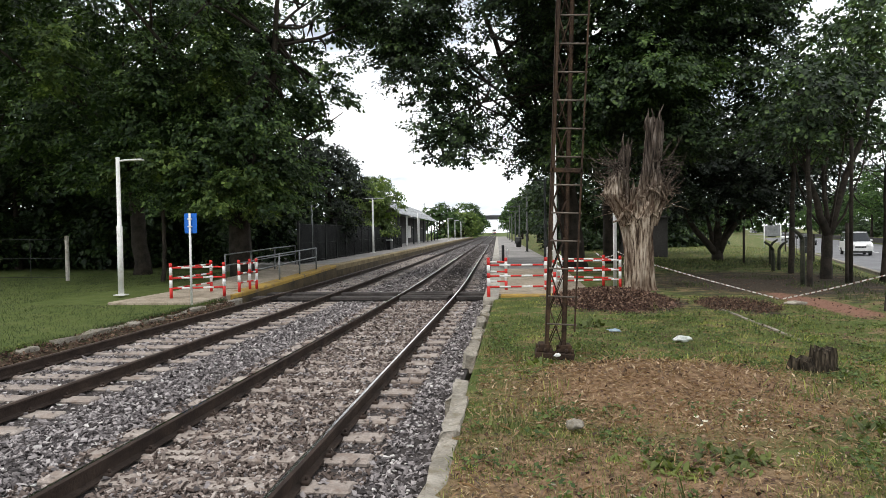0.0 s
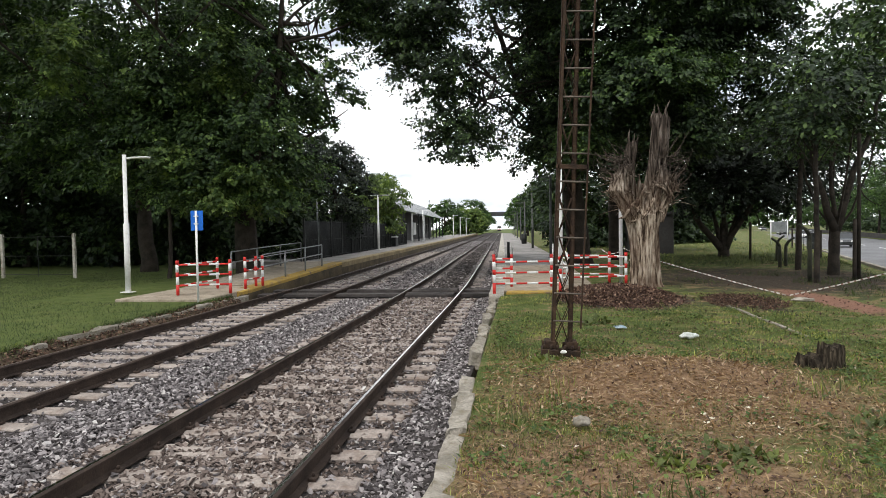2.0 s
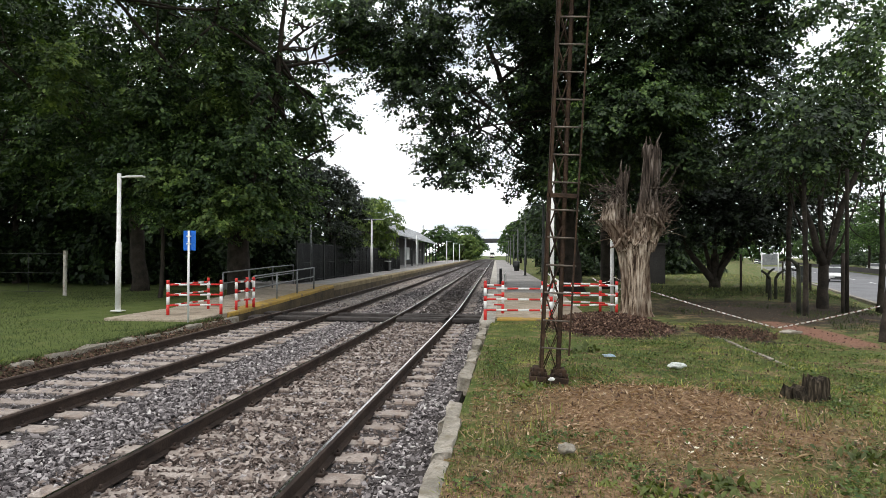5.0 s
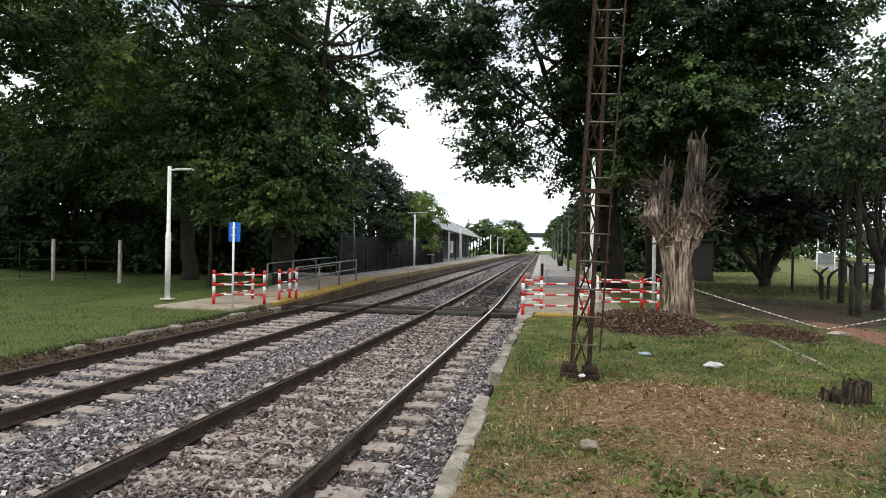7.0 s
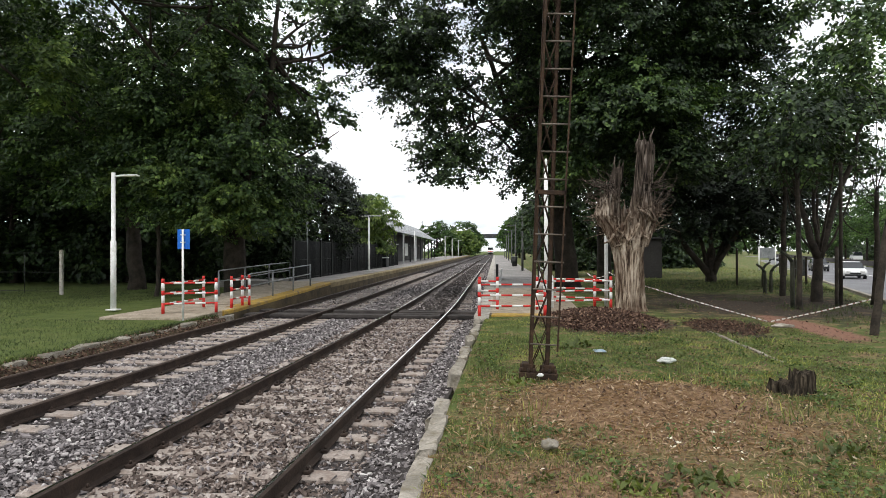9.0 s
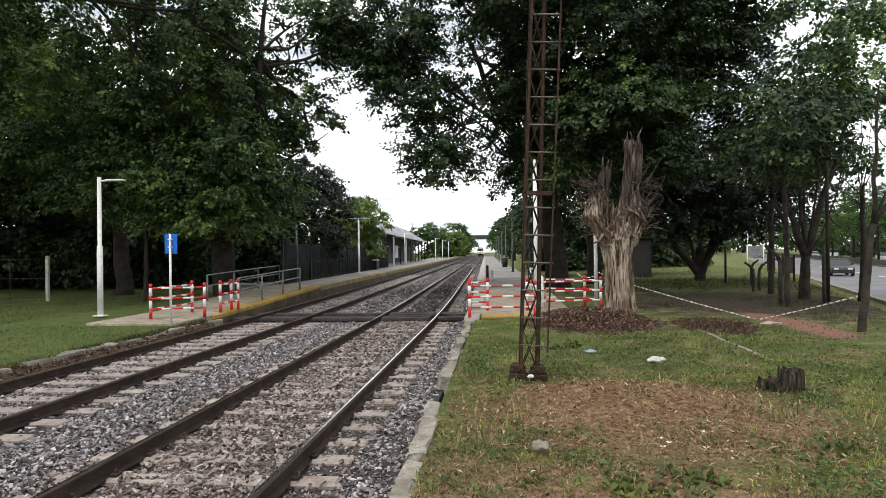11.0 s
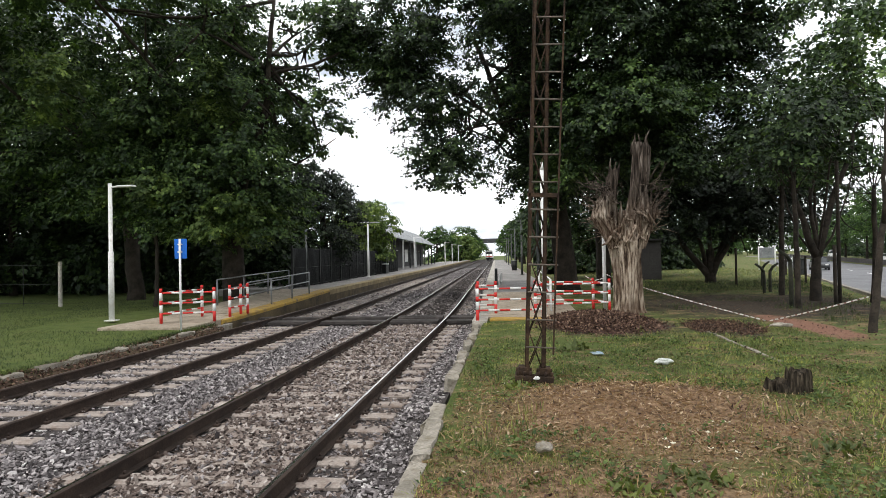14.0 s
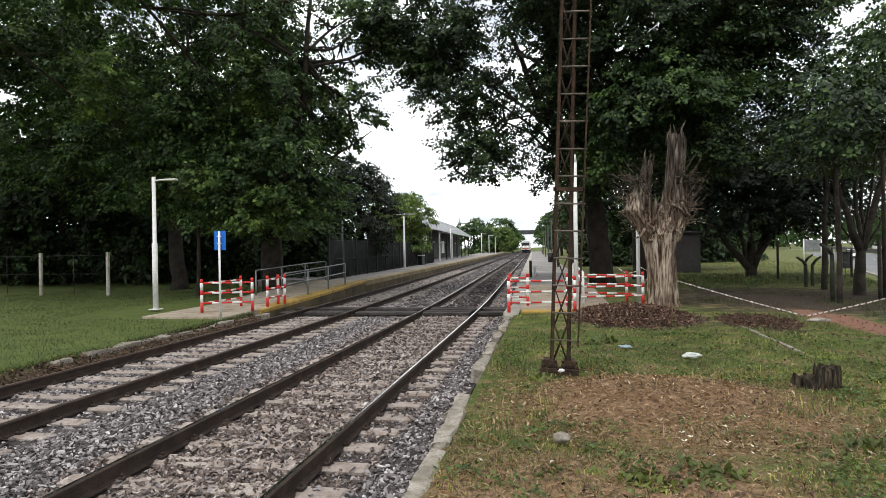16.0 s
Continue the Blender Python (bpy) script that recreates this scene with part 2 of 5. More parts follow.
    if material:
        me.materials.append(material)
    me.polygons.foreach_set("use_smooth", [smooth] * nf)
    ob = new(name, me)
    ob.parent = parent
    return ob


rng = np.random.default_rng(7)


def unit(n):
    v = rng.normal(size=(n, 3))
    return v / np.linalg.norm(v, axis=1)[:, None]


def leaf_arrays(pos, size, droop=0.35, wide=0.36, up=0.5, out=None):
    """Folded diamond leaves at pos: four corners and two faces each."""
    n = len(pos)
    d = unit(n)
    d[:, 2] = d[:, 2] * 0.5 - droop
    d /= np.linalg.norm(d, axis=1)[:, None]
    nor = unit(n) * (1 - up) + np.array([0, 0, up])
    if out is not None:
        d = unit(n) * 0.75 + out * 0.75 - np.array([0, 0, droop + 0.25])
        d /= np.linalg.norm(d, axis=1)[:, None]
        nor = unit(n) * 0.45 + out * 0.55 + np.array([0, 0, 0.6])
    s = np.cross(d, nor)
    s /= np.linalg.norm(s, axis=1)[:, None] + 1e-9
    nn = np.cross(s, d)
    L = size * rng.uniform(0.6, 1.3, n)[:, None]
    a = pos
    tip = pos + d * L
    mid = pos + d * L * 0.45
    l = mid + s * L * wide + nn * L * 0.1
    r = mid - s * L * wide + nn * L * 0.1
    v = np.stack([a, r, tip, l], 1).reshape(-1, 3)
    base = (np.arange(n) * 4)[:, None]
    f = (base + np.array([0, 1, 2, 0, 2, 3])).ravel()
    return v, f


def crown_points(blobs, clumps, per, clump_r, shell=0.45):
    """Leaf places and outward directions: drooping boughs scattered in ellipsoids (centre, radii, weight), leaves in hanging sprays round each bough."""
    out, face = [], []
    tot = sum(b[2] for b in blobs)
    for c, r, w in blobs:
        k = max(1, int(clumps * w / tot / 5))
        u = unit(k) * (rng.uniform(shell ** 3, 1, k) ** (1 / 3))[:, None]
        cc = np.array(c) + u * np.array(r)
        for q, o in zip(cc, u):
            R = clump_r * rng.uniform(0.65, 1.55)
            sprays = max(4, int(11 * (R / clump_r) ** 1.5))
            m = max(3, int(per * 5 / 17 * rng.uniform(0.7, 1.3)))
            d = unit(sprays) + 0.2 * o
            d[:, 2] = np.abs(d[:, 2]) * 1.1 - 0.3
            sp = q + d * np.array([1, 1, 0.75]) * R
            sp[:, 2] -= 0.3 * R * (d[:, 0] ** 2 + d[:, 1] ** 2)
            h = d + 0.6 * o
            h[:, 2] = 0
            h /= np.linalg.norm(h, axis=1)[:, None] + 1e-6
            along = rng.uniform(-0.5, 0.45, (sprays, m, 1)) * clump_r
            p = rng.normal(size=(sprays, m, 3)) * np.array([0.15, 0.15, 0.09]) * clump_r + along * h[:, None, :]
            p[:, :, 2] -= 0.45 * np.clip(along[:, :, 0] + 0.4 * clump_r, 0, None) ** 2 / clump_r
            out.append((sp[:, None, :] + p).reshape(-1, 3))
            face.append(np.repeat(h, m, 0))
    return np.concatenate(out), np.concatenate(face)


def limb(bm, a, b, r0, r1, bend=0.12, n=7, steps=6, wob=0.009):
    a, b = Vector(a), Vector(b)
    L = (b - a).length
    off = Vector(np.clip(rng.normal(size=3), -1.3, 1.3)) * bend * L * 0.4
    pts, rad = [], []
    for i in range(steps + 1):
        k = i / steps
        w = Vector(rng.normal(size=3)) * wob * L if 0 < i < steps else Vector()
        pts.append(a.lerp(b, k) + off * math.sin(math.pi * k) + w)
        rad.append((r0 + (r1 - r0) * k) * (1.25 if i == 0 and r0 > 0.12 else 1))
    tube(bm, pts, rad, n)
    return pts


def tree(label, base, trunk_top, r, blobs, clumps, per, clump_r, leaf, size, name="tree", limbs=8, shell=0.45, category="tree", forks=(), droop=0.35, bark=None, low=None):
    t = thing(name, label, category, pose(*base))
    bm = bmesh.new()
    o = Vector(base)
    top = Vector(trunk_top) - o
    limb(bm, (0, 0, -0.3), top, r, r * 0.62, 0.03, 12, 8, 0.004)
    ends = [top * 0.8, top]
    for f in forks:
        ends.append(limb(bm, top * f[0], Vector(f[1]) - o, r * f[2], r * f[2] * 0.35, 0.15, 9)[-1])
    for i in range(limbs):
        c, rr, _ = blobs[i % len(blobs)]
        e = Vector(c) - o + Vector(np.array(rr) * unit(1)[0] * 0.7)
        s = ends[int(rng.integers(1, len(ends)))] * float(rng.uniform(0.75, 1.0))
        p = limb(bm, s, e, min(r * 0.2, 0.085), r * 0.04, 0.2, 6)
        for j in range(3):
            q = p[int(rng.integers(2, 6))]
            limb(bm, q, q + Vector(unit(1)[0] * np.array(rr) * 0.5), r * 0.13, r * 0.03, 0.2, 5, 4)
    part("trunk", bm, bark or M_BARK, t)
    pts, face = crown_points(blobs, clumps, per, clump_r, shell)
    v, f = leaf_arrays(pts - np.array(base), size, droop, 0.4, 0.5, face)
    raw_mesh("crown", v, f, 3, leaf, t)
    if low:
        pts, face = crown_points(*low[:4], 0.3)
        v, f = leaf_arrays(pts - np.array(base), low[5], droop, 0.4, 0.5, face)
        raw_mesh("low_crown", v, f, 3, low[4], t)["label"] = "lower boughs with sky light put into a paler leaf colour"
        bm = bmesh.new()
        for c, rr, _ in low[0]:
            limb(bm, top * 0.8, Vector(c) - o + Vector((0, 0.8, 0)), r * 0.12, r * 0.04, 0.4, 6, 8, 0.02)
        part("low_limb", bm, bark or M_BARK, t)
    return t


# ---- ground ----
def patch_noise(x, y, s, seed=0.0):
    return noise.noise(Vector((x * s + seed, y * s - seed, seed)))


def ground_z(x, y):
    """The height of the soil: track bed low, lawns higher, a mound of earth, a heap of chips."""
    xc = x - path_x(y)
    if (-8.25 if y < 17.2 else -8.9) < xc < -0.72:
        return -0.14
    z = 0.28 + 0.03 * patch_noise(x, y, 0.7) + 0.012 * patch_noise(x, y, 3.1)
    if x < -8.2:
        z -= 0.03
    off = (x - 16.1) * 0.9537 - (y - 27.8) * 0.3007
    if off > -2.8:
        z -= 0.75 * min(1.0, (off + 2.8) / 2.4)
    z += 0.27 * math.exp(-((x - 1.25) / 1.0) ** 2 - ((y - 7.3) / 0.75) ** 2)
    z += 0.12 * math.exp(-((x - 2.3) / 0.6) ** 2 - ((y - 7.4) / 0.5) ** 2)
    return z


def axis_steps(spans):
    out = []
    for a, b, s in spans:
        out += list(np.arange(a, b - 1e-6, s))
    return out + [spans[-1][1]]


gx = axis_steps([(-1500, -300, 300), (-300, -60, 30), (-60, -14, 2.0), (-14, -9.0, 0.5), (-9.0, -8.0, 0.125), (-8.0, -1.2, 0.85), (-1.2, -0.5, 0.1), (-0.5, 6, 0.12), (6, 20, 0.4), (20, 60, 2), (60, 300, 30), (300, 1500, 300)])
gy = axis_steps([(-300, -20, 40), (-20, 2, 1), (2, 14, 0.14), (14, 26, 0.4), (26, 60, 2), (60, 300, 12), (300, 1500, 120)])
gv = [(x + (path_x(y) if -40 < x < 8 and y < 400 else 0), y, ground_z(x + (path_x(y) if -40 < x < 8 and y < 400 else 0), y)) for y in gy for x in gx]
nx = len(gx)
gf = [i for r in range(len(gy) - 1) for c in range(nx - 1) for i in (r * nx + c, r * nx + c + 1, (r + 1) * nx + c + 1, (r + 1) * nx + c)]


def ellipse_mask(t, pos, cx, cy, rx, ry, soft=0.5, nz=None):
    sep = t.nodes.new("ShaderNodeSeparateXYZ")
    t.links.new(pos, sep.inputs[0])
    a = maths(t, "POWER", maths(t, "ABSOLUTE", maths(t, "DIVIDE", maths(t, "SUBTRACT", sep.outputs[0], cx), rx)), 2)
    b = maths(t, "POWER", maths(t, "ABSOLUTE", maths(t, "DIVIDE", maths(t, "SUBTRACT", sep.outputs[1], cy), ry)), 2)
    d = maths(t, "ADD", a, b)
    if nz is not None:
        d = maths(t, "ADD", d, maths(t, "MULTIPLY", maths(t, "SUBTRACT", nz, 0.5), 3.2))
    return maths(t, "DIVIDE", maths(t, "SUBTRACT", 1.0 + soft, d), 2 * soft, clamp=True)


def make_ground_material():
    m, t, b = mat("lawn_soil", 0.95, 0, 0.15)
    pos = t.nodes.new("ShaderNodeNewGeometry").outputs["Position"]
    n1, n2, n3, n4 = noise_node(t, 0.5, 5), noise_node(t, 2.3, 6), noise_node(t, 14, 6), noise_node(t, 70, 4)
    grass = ramp(t, n2, [(0.3, (0.07, 0.1, 0.026)), (0.55, (0.105, 0.135, 0.038)), (0.75, (0.13, 0.14, 0.05))])
    soil = ramp(t, n3, [(0.3, (0.1, 0.064, 0.04)), (0.5, (0.25, 0.16, 0.095)), (0.75, (0.42, 0.285, 0.175))])
    dark = ramp(t, n3, [(0.3, (0.036, 0.028, 0.02)), (0.7, (0.08, 0.063, 0.046))])
    red = ramp(t, n3, [(0.3, (0.2, 0.1, 0.068)), (0.7, (0.31, 0.17, 0.12))])
    bare = ramp(t, n2, [(0.5, (0, 0, 0)), (0.64, (0.8, 0.8, 0.8))])
    sepx = t.nodes.new("ShaderNodeSeparateXYZ")
    t.links.new(pos, sepx.inputs[0])
    bare = maths(t, "MULTIPLY", bare, maths(t, "ADD", sepx.outputs[0], 3.0, True))
    col = mixc(t, bare, grass, soil)
    col = mixc(t, ellipse_mask(t, pos, 1.55, 6.9, 1.7, 1.35, 0.45, n2), col, soil)
    col = mixc(t, ellipse_mask(t, pos, 0.6, 4.6, 1.6, 0.8, 0.5, n2), col, soil)
    # Under the park trees: brown soil, with the trees' shade painted in.
    col = mixc(t, ellipse_mask(t, pos, 8.5, 22.0, 4.6, 5.2, 0.5, n2), col, dark)
    col = mixc(t, ellipse_mask(t, pos, 4.9, 15.2, 0.7, 1.6, 0.3, n2), col, dark)
    col = mixc(t, ellipse_mask(t, pos, 2.4, 16.2, 1.7, 2.2, 0.4, n2), col, dark)
    col = mixc(t, ellipse_mask(t, pos, -8.0, 11.0, 0.35, 12.0, 0.5, n2), col, dark)
    col = mixc(t, ellipse_mask(t, pos, 6.9, 15.9, 0.55, 2.6, 0.3, n2), col, red)
    col = mixc(t, 0.5, col, ramp(t, n4, [(0.3, (0.5, 0.5, 0.5)), (0.7, (1.3, 1.3, 1.3))]), "MULTIPLY")
    t.links.new(col, b.inputs["Base Color"])
    bump(t, b, n4, 0.9, 0.03)
    return m


M_GROUND = make_ground_material()
ground = tagged(raw_mesh("ground", gv, gf, 4, M_GROUND, smooth=True), "patchy lawn and bare trodden soil beside the railway", "ground", kind="structure")

# ---- railway ----
far_ys = list(np.arange(-60, 2.0, 4.0)) + list(np.arange(2.0, 40, 1.0)) + list(np.arange(40, 140, 4.0)) + list(np.arange(140, 620, 20.0))
bm = bmesh.new()
sweep(bm, [(-8.45, -0.02), (-7.9, -0.04), (-4.9, -0.03), (-4.7, -0.05), (-4.4, -0.03), (-1.4, -0.03), (-1.0, 0.02), (-0.85, 0.05), (-0.8, -0.2), (-8.5, -0.2)], far_ys, 0.0)
tagged(link("ballast", bm, M_BED), "grey crushed stone ballast under both tracks", "ballast", kind="structure")

bm = bmesh.new()
sweep(bm, [(-8.2, 0.255), (-8.05, 0.19), (-7.85, 0.07), (-7.72, -0.005), (-7.72, -0.1), (-8.2, -0.1)], list(np.arange(-60, 2, 4.0)) + list(np.arange(2, 17.1, 0.35)), 0.0)
for v in bm.verts:
    if v.co.z > 0.0:
        v.co += Vector((0.03 * patch_noise(v.co.x * 9, v.co.y, 2.1), 0, 0.035 * patch_noise(v.co.x * 7, v.co.y, 1.7, 3.0)))
tagged(link("soil_bank", bm, two_scale("dark_soil", (0.05, 0.036, 0.024), (0.12, 0.085, 0.055), 2.5, 30, 0.95, dirt=(0.045, 0.055, 0.02), bmp=1.0), smooth=True), "dark crumbling soil bank beside the rails", "soil", kind="structure")

RAIL = [(-0.07, 0), (0.07, 0), (0.07, 0.012), (0.012, 0.03), (0.012, 0.125), (0.036, 0.135), (0.036, 0.156), (0.012, 0.17), (-0.018, 0.17), (-0.036, 0.16), (-0.036, 0.135), (-0.012, 0.125), (-0.012, 0.03), (-0.07, 0.012)]
PITCH = 0.63
RAIL_MI = [0, 0, 0, 0, 0, 0, 0, 1, 0, 0, 0, 0, 0, 0]


def sleeper_mesh():
    bm = bmesh.new()
    box(bm, (-1.37, -0.125, -0.16), (1.37, 0.125, 0.0), 0.02)
    for v in bm.verts:
        if abs(v.co.x) < 0.6:
            v.co.z -= 0.02
        if v.co.z > -0.01:
            v.co.y *= 0.86
    me = bpy.data.meshes.new("sleeper")
    bm.to_mesh(me)
    bm.free()
    me.materials.append(M_SLEEPER)
    return me


def clip_mesh():
    bm = bmesh.new()
    for s in (-1, 1):
        for q in (-1, 1):
            x = s * 0.873 + q * 0.1
            box(bm, (x - 0.035, -0.05, 0.0), (x + 0.035, 0.05, 0.035), 0.008)
            tube(bm, [(x, 0, 0.03), (x, 0, 0.065)], 0.014, 6)
    me = bpy.data.meshes.new("rail_clip")
    bm.to_mesh(me)
    bm.free()
    me.materials.append(M_RAIL)
    return me


SLEEPER, CLIP = sleeper_mesh(), clip_mesh()


def track(name, x0, x1, phase, top, label):
    t = thing(name, label, "railway track", kind="structure")
    for x in (x0, x1):
        bm = bmesh.new()
        sweep(bm, RAIL, far_ys, x, mi=RAIL_MI)
        part("rail", bm, [M_RAIL, top], t, "steel running rail")
    cx = (x0 + x1) / 2
    y = phase - PITCH * 70
    while y < 60:
        if not 19.0 < y < 21.0:
            s = new("sleeper", SLEEPER)
            s.parent = t
            s.matrix_basis = pose(cx + path_x(y) + rng.uniform(-0.03, 0.03), y, rng.uniform(0.0, 0.018) - (0.03 if y > 22 else 0), rng.uniform(-1, 1), 0, rng.uniform(-1.2, 1.2) + (1.57 if y > 22 else 0))
            if 2 < y < 22:
                c = new("rail_clip", CLIP)
                c.parent = s
        y += PITCH
    return t


track("track_main", -3.71, -1.955, 6.83, M_RAILTOP, "railway track with shiny worn rails on concrete sleepers")
track("track_second", -7.69, -5.955, 9.99, M_RAILOLD, "railway track with dull brown rails on concrete sleepers")


def stones(name, n, xr, yr, size, material, zf, label, keep=None):
    """Crushed stones: dented boxes, eight corners each."""
    x = rng.uniform(*xr, n)
    y = yr[0] + (yr[1] - yr[0]) * rng.uniform(0, 1, n) ** 1.35
    if keep is not None:
        k = keep(x, y)
        x, y = x[k], y[k]
        n = len(x)
    xs = x + np.array([path_x(v) for v in y])
    s = size * rng.uniform(0.55, 1.45, n) * np.clip(0.94 + 0.022 * (y - 4), 0.9, 1.3 if yr[1] < 30 else 1.0)
    corners = np.array([(a, b, c) for a in (-1, 1) for b in (-1, 1) for c in (-1, 1)], float) * 0.5
    v = corners[None] * rng.uniform((0.9, 0.55, 0.3), (2.1, 1.1, 0.6), (n, 1, 3)) + rng.normal(size=(n, 8, 3)) * np.array([0.22, 0.17, 0.1])
    a = unit(n) * np.array([1, 1, 0.55])
    a /= np.linalg.norm(a, axis=1)[:, None]
    b = np.cross(a, unit(n) * 0.6 + np.array([0, 0, 1.0]))
    b /= np.linalg.norm(b, axis=1)[:, None]
    c = np.cross(a, b)
    flip = np.where(c[:, 2:] < 0, -1.0, 1.0)
    b, c = b * flip, c * flip
    R = np.stack([a, b, c], 2)
    v = np.einsum("nij,nkj->nki", R, v) * s[:, None, None]
    v += np.stack([xs, y, zf(x, y, n)], 1)[:, None, :]
    f = np.array([(0, 1, 3, 2), (4, 6, 7, 5), (0, 4, 5, 1), (2, 3, 7, 6), (1, 5, 7, 3)]).ravel()
    ff = ((np.arange(n) * 8)[:, None] + f).ravel()
    return tagged(raw_mesh(name, v.reshape(-1, 3), ff, 4, material), label, "stones", kind="stuff")


def clear_of_rails(x, y):
    k = np.ones(len(x), bool)
    for r in (-3.71, -1.955, -7.69, -5.955):
        k &= np.abs(x - r) > 0.085
    return k & ~((y > 19.0) & (y < 21.0))


def sleeper_gap(x, y):
    """Most stones stay off the sleepers; in the middle of the main track they lie over them too."""
    drop = np.zeros(len(x), bool)
    for c, phase, mid in ((-2.8325, 6.83, 0.82), (-6.8225, 9.99, 0.93)):
        d = np.abs(x - c)
        on = (d < 1.35) & (np.abs((y - phase + PITCH / 2) % PITCH - PITCH / 2) < 0.125)
        drop |= on & (rng.uniform(0, 1, len(x)) < np.where(d < 0.72, mid, 0.97))
    return clear_of_rails(x, y) & ~drop


def bed(x, y, n):
    """The height at which stones lie: proud of the sleepers where they cover them."""
    on = np.zeros(n, bool)
    for c, phase in ((-2.8325, 6.83), (-6.8225, 9.99)):
        on |= (np.abs(x - c) < 1.35) & (np.abs((y - phase + PITCH / 2) % PITCH - PITCH / 2) < 0.125)
    low = (np.abs(x + 2.8325) > 0.72) & (np.abs(x + 2.8325) < 1.4) | (np.abs(x + 6.8225) < 1.4)
    z = np.where(low, -0.058, -0.034) + 0.02 * rng.normal(size=n) + np.where(x > -1.35, 0.12 * (x + 1.35), 0)
    return np.where(on & (y < 21.5), 0.018 + 0.006 * rng.normal(size=n), z)


stones("ballast_stones", 128000, (-7.95, -0.9), (3.2, 21.6), 0.028, M_STONE, bed, "loose grey crushed stone between the rails", lambda x, y: sleeper_gap(x, y) & ~((np.abs(x + 2.83) < 0.75) & (rng.uniform(0, 1, len(x)) < 0.75)))
stones("rusty_ballast_stones", 82000, (-4.3, -1.42), (3.2, 21.6), 0.028, M_STONE_RUST, bed, "rust-stained crushed stone in the middle of the track", sleeper_gap)
M_STONE_OIL = island_mat("oily_ballast_stone", [(0, (0.025, 0.021, 0.019)), (0.7, (0.075, 0.064, 0.058)), (1, (0.17, 0.15, 0.135))], 0.8, 0.3, 20)
stones("oily_ballast_stones", 12000, (-3.35, -2.3), (21.1, 90), 0.042, M_STONE_OIL, lambda x, y, n: bed(x, y, n) + 0.015, "oil-darkened crushed stone along the middle of the track", clear_of_rails)
stones("far_ballast_stones", 46000, (-8.2, -1.0), (21.5, 110), 0.046, M_STONE, bed, "crushed stone ballast along the platforms", clear_of_rails)

# level crossing timbers between and beside the rails
cross = thing("track_crossing", "dark worn timber crossing boards laid over the tracks", "level crossing", kind="structure")
for y in (19.22, 19.5, 20.5, 20.78):
    for a, b in ((-8.35, -7.69), (-7.5, -6.02), (-5.83, -3.86), (-3.67, -2.18), (-1.98, -0.95)):
        part("crossing_board", boxed((a, y - 0.13, 0.02), (b, y + 0.13, 0.125 + rng.uniform(-0.015, 0.01)), 0.015), M_TIMBER, cross)

# ---- kerbs ----
kerb_r = thing("kerb_beside_track", "broken concrete kerb along the grass edge", "kerb", kind="structure")
y = 2.6
while y < 17:
    L = rng.uniform(0.7, 1.5)
    bm = bmesh.new()
    box(bm, (-0.085, 0, -0.3), (0.085, L - rng.uniform(0.02, 0.12), 0.0), 0.02)
    bmesh.ops.subdivide_edges(bm, edges=[e for e in bm.edges if e.calc_length() > 0.4], cuts=3)
    for v in bm.verts:
        v.co += Vector(rng.normal(size=3)) * 0.02
    if rng.uniform() < 0.33:
        bm.free()
        y += L * 0.5
        continue
    ob = part("kerb_stone", bm, M_KERB, kerb_r)
    ob.matrix_basis = pose(-0.74 - 0.0115 * (y - 4.5) + rng.uniform(-0.03, 0.03), y, 0.3 + rng.uniform(-0.09, 0.015), 0, rng.uniform(-11, 11), rng.uniform(-2.5, 2.5))
    y += L
kerb_l = thing("kerb_beside_lawn", "low crumbling concrete edging of the lawn", "kerb", kind="structure")
y = 9.3
while y < 17:
    L = rng.uniform(0.8, 1.6)
    bm = bmesh.new()
    box(bm, (-0.08, 0, -0.2), (0.08, L - rng.uniform(0.05, 0.6), 0.0), 0.015)
    bmesh.ops.subdivide_edges(bm, edges=[e for e in bm.edges if e.calc_length() > 0.4], cuts=3)
    for v in bm.verts:
        v.co += Vector(rng.normal(size=3)) * 0.012
    ob = part("kerb_stone", bm, M_KERB, kerb_l)
    ob.matrix_basis = pose(-8.14 + rng.uniform(-0.03, 0.03), y, 0.282 + rng.uniform(-0.05, 0.03), 0, rng.uniform(-5, 5), rng.uniform(-2, 2))
    y += L


# ---- platforms ----
def rise(y, y0, y1):
    return 0.32 + 0.25 * min(1, max(0, (y - y0) / (y1 - y0)))


p_ys = list(np.arange(17.0, 60, 1.0)) + list(np.arange(60, 206, 4.0))
plat_l = thing("platform_left", "low grey concrete platform with a faded yellow edge", "platform", kind="structure")
zl = lambda y: rise(y, 19, 30)
bm = bmesh.new()
sweep(bm, [(-8.95, 0), (-8.95, -0.7), (-11.2, -0.7), (-11.2, 0)], [y for y in p_ys if 20 <= y <= 31], 0, zf=zl)
part("platform_ramp", bm, M_PAD, plat_l, "worn tan concrete ramp")
bm = bmesh.new()
sweep(bm, [(-8.95, 0), (-8.95, -0.7), (-14.5, -0.7), (-14.5, 0)], [y for y in p_ys if y >= 31], 0, zf=zl)
part("platform_slab", bm, M_PLAT, plat_l)
bm = bmesh.new()
sweep(bm, [(-8.5, 0.004), (-8.45, -0.03), (-8.45, -0.12), (-8.45, -0.7), (-8.95, -0.7), (-8.95, 0.004)], [y for y in p_ys if 18 <= y <= 30], 0, zf=zl, mi=[0, 0, 1, 1, 1, 0])
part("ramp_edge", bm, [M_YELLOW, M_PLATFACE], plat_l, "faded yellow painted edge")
bm = bmesh.new()
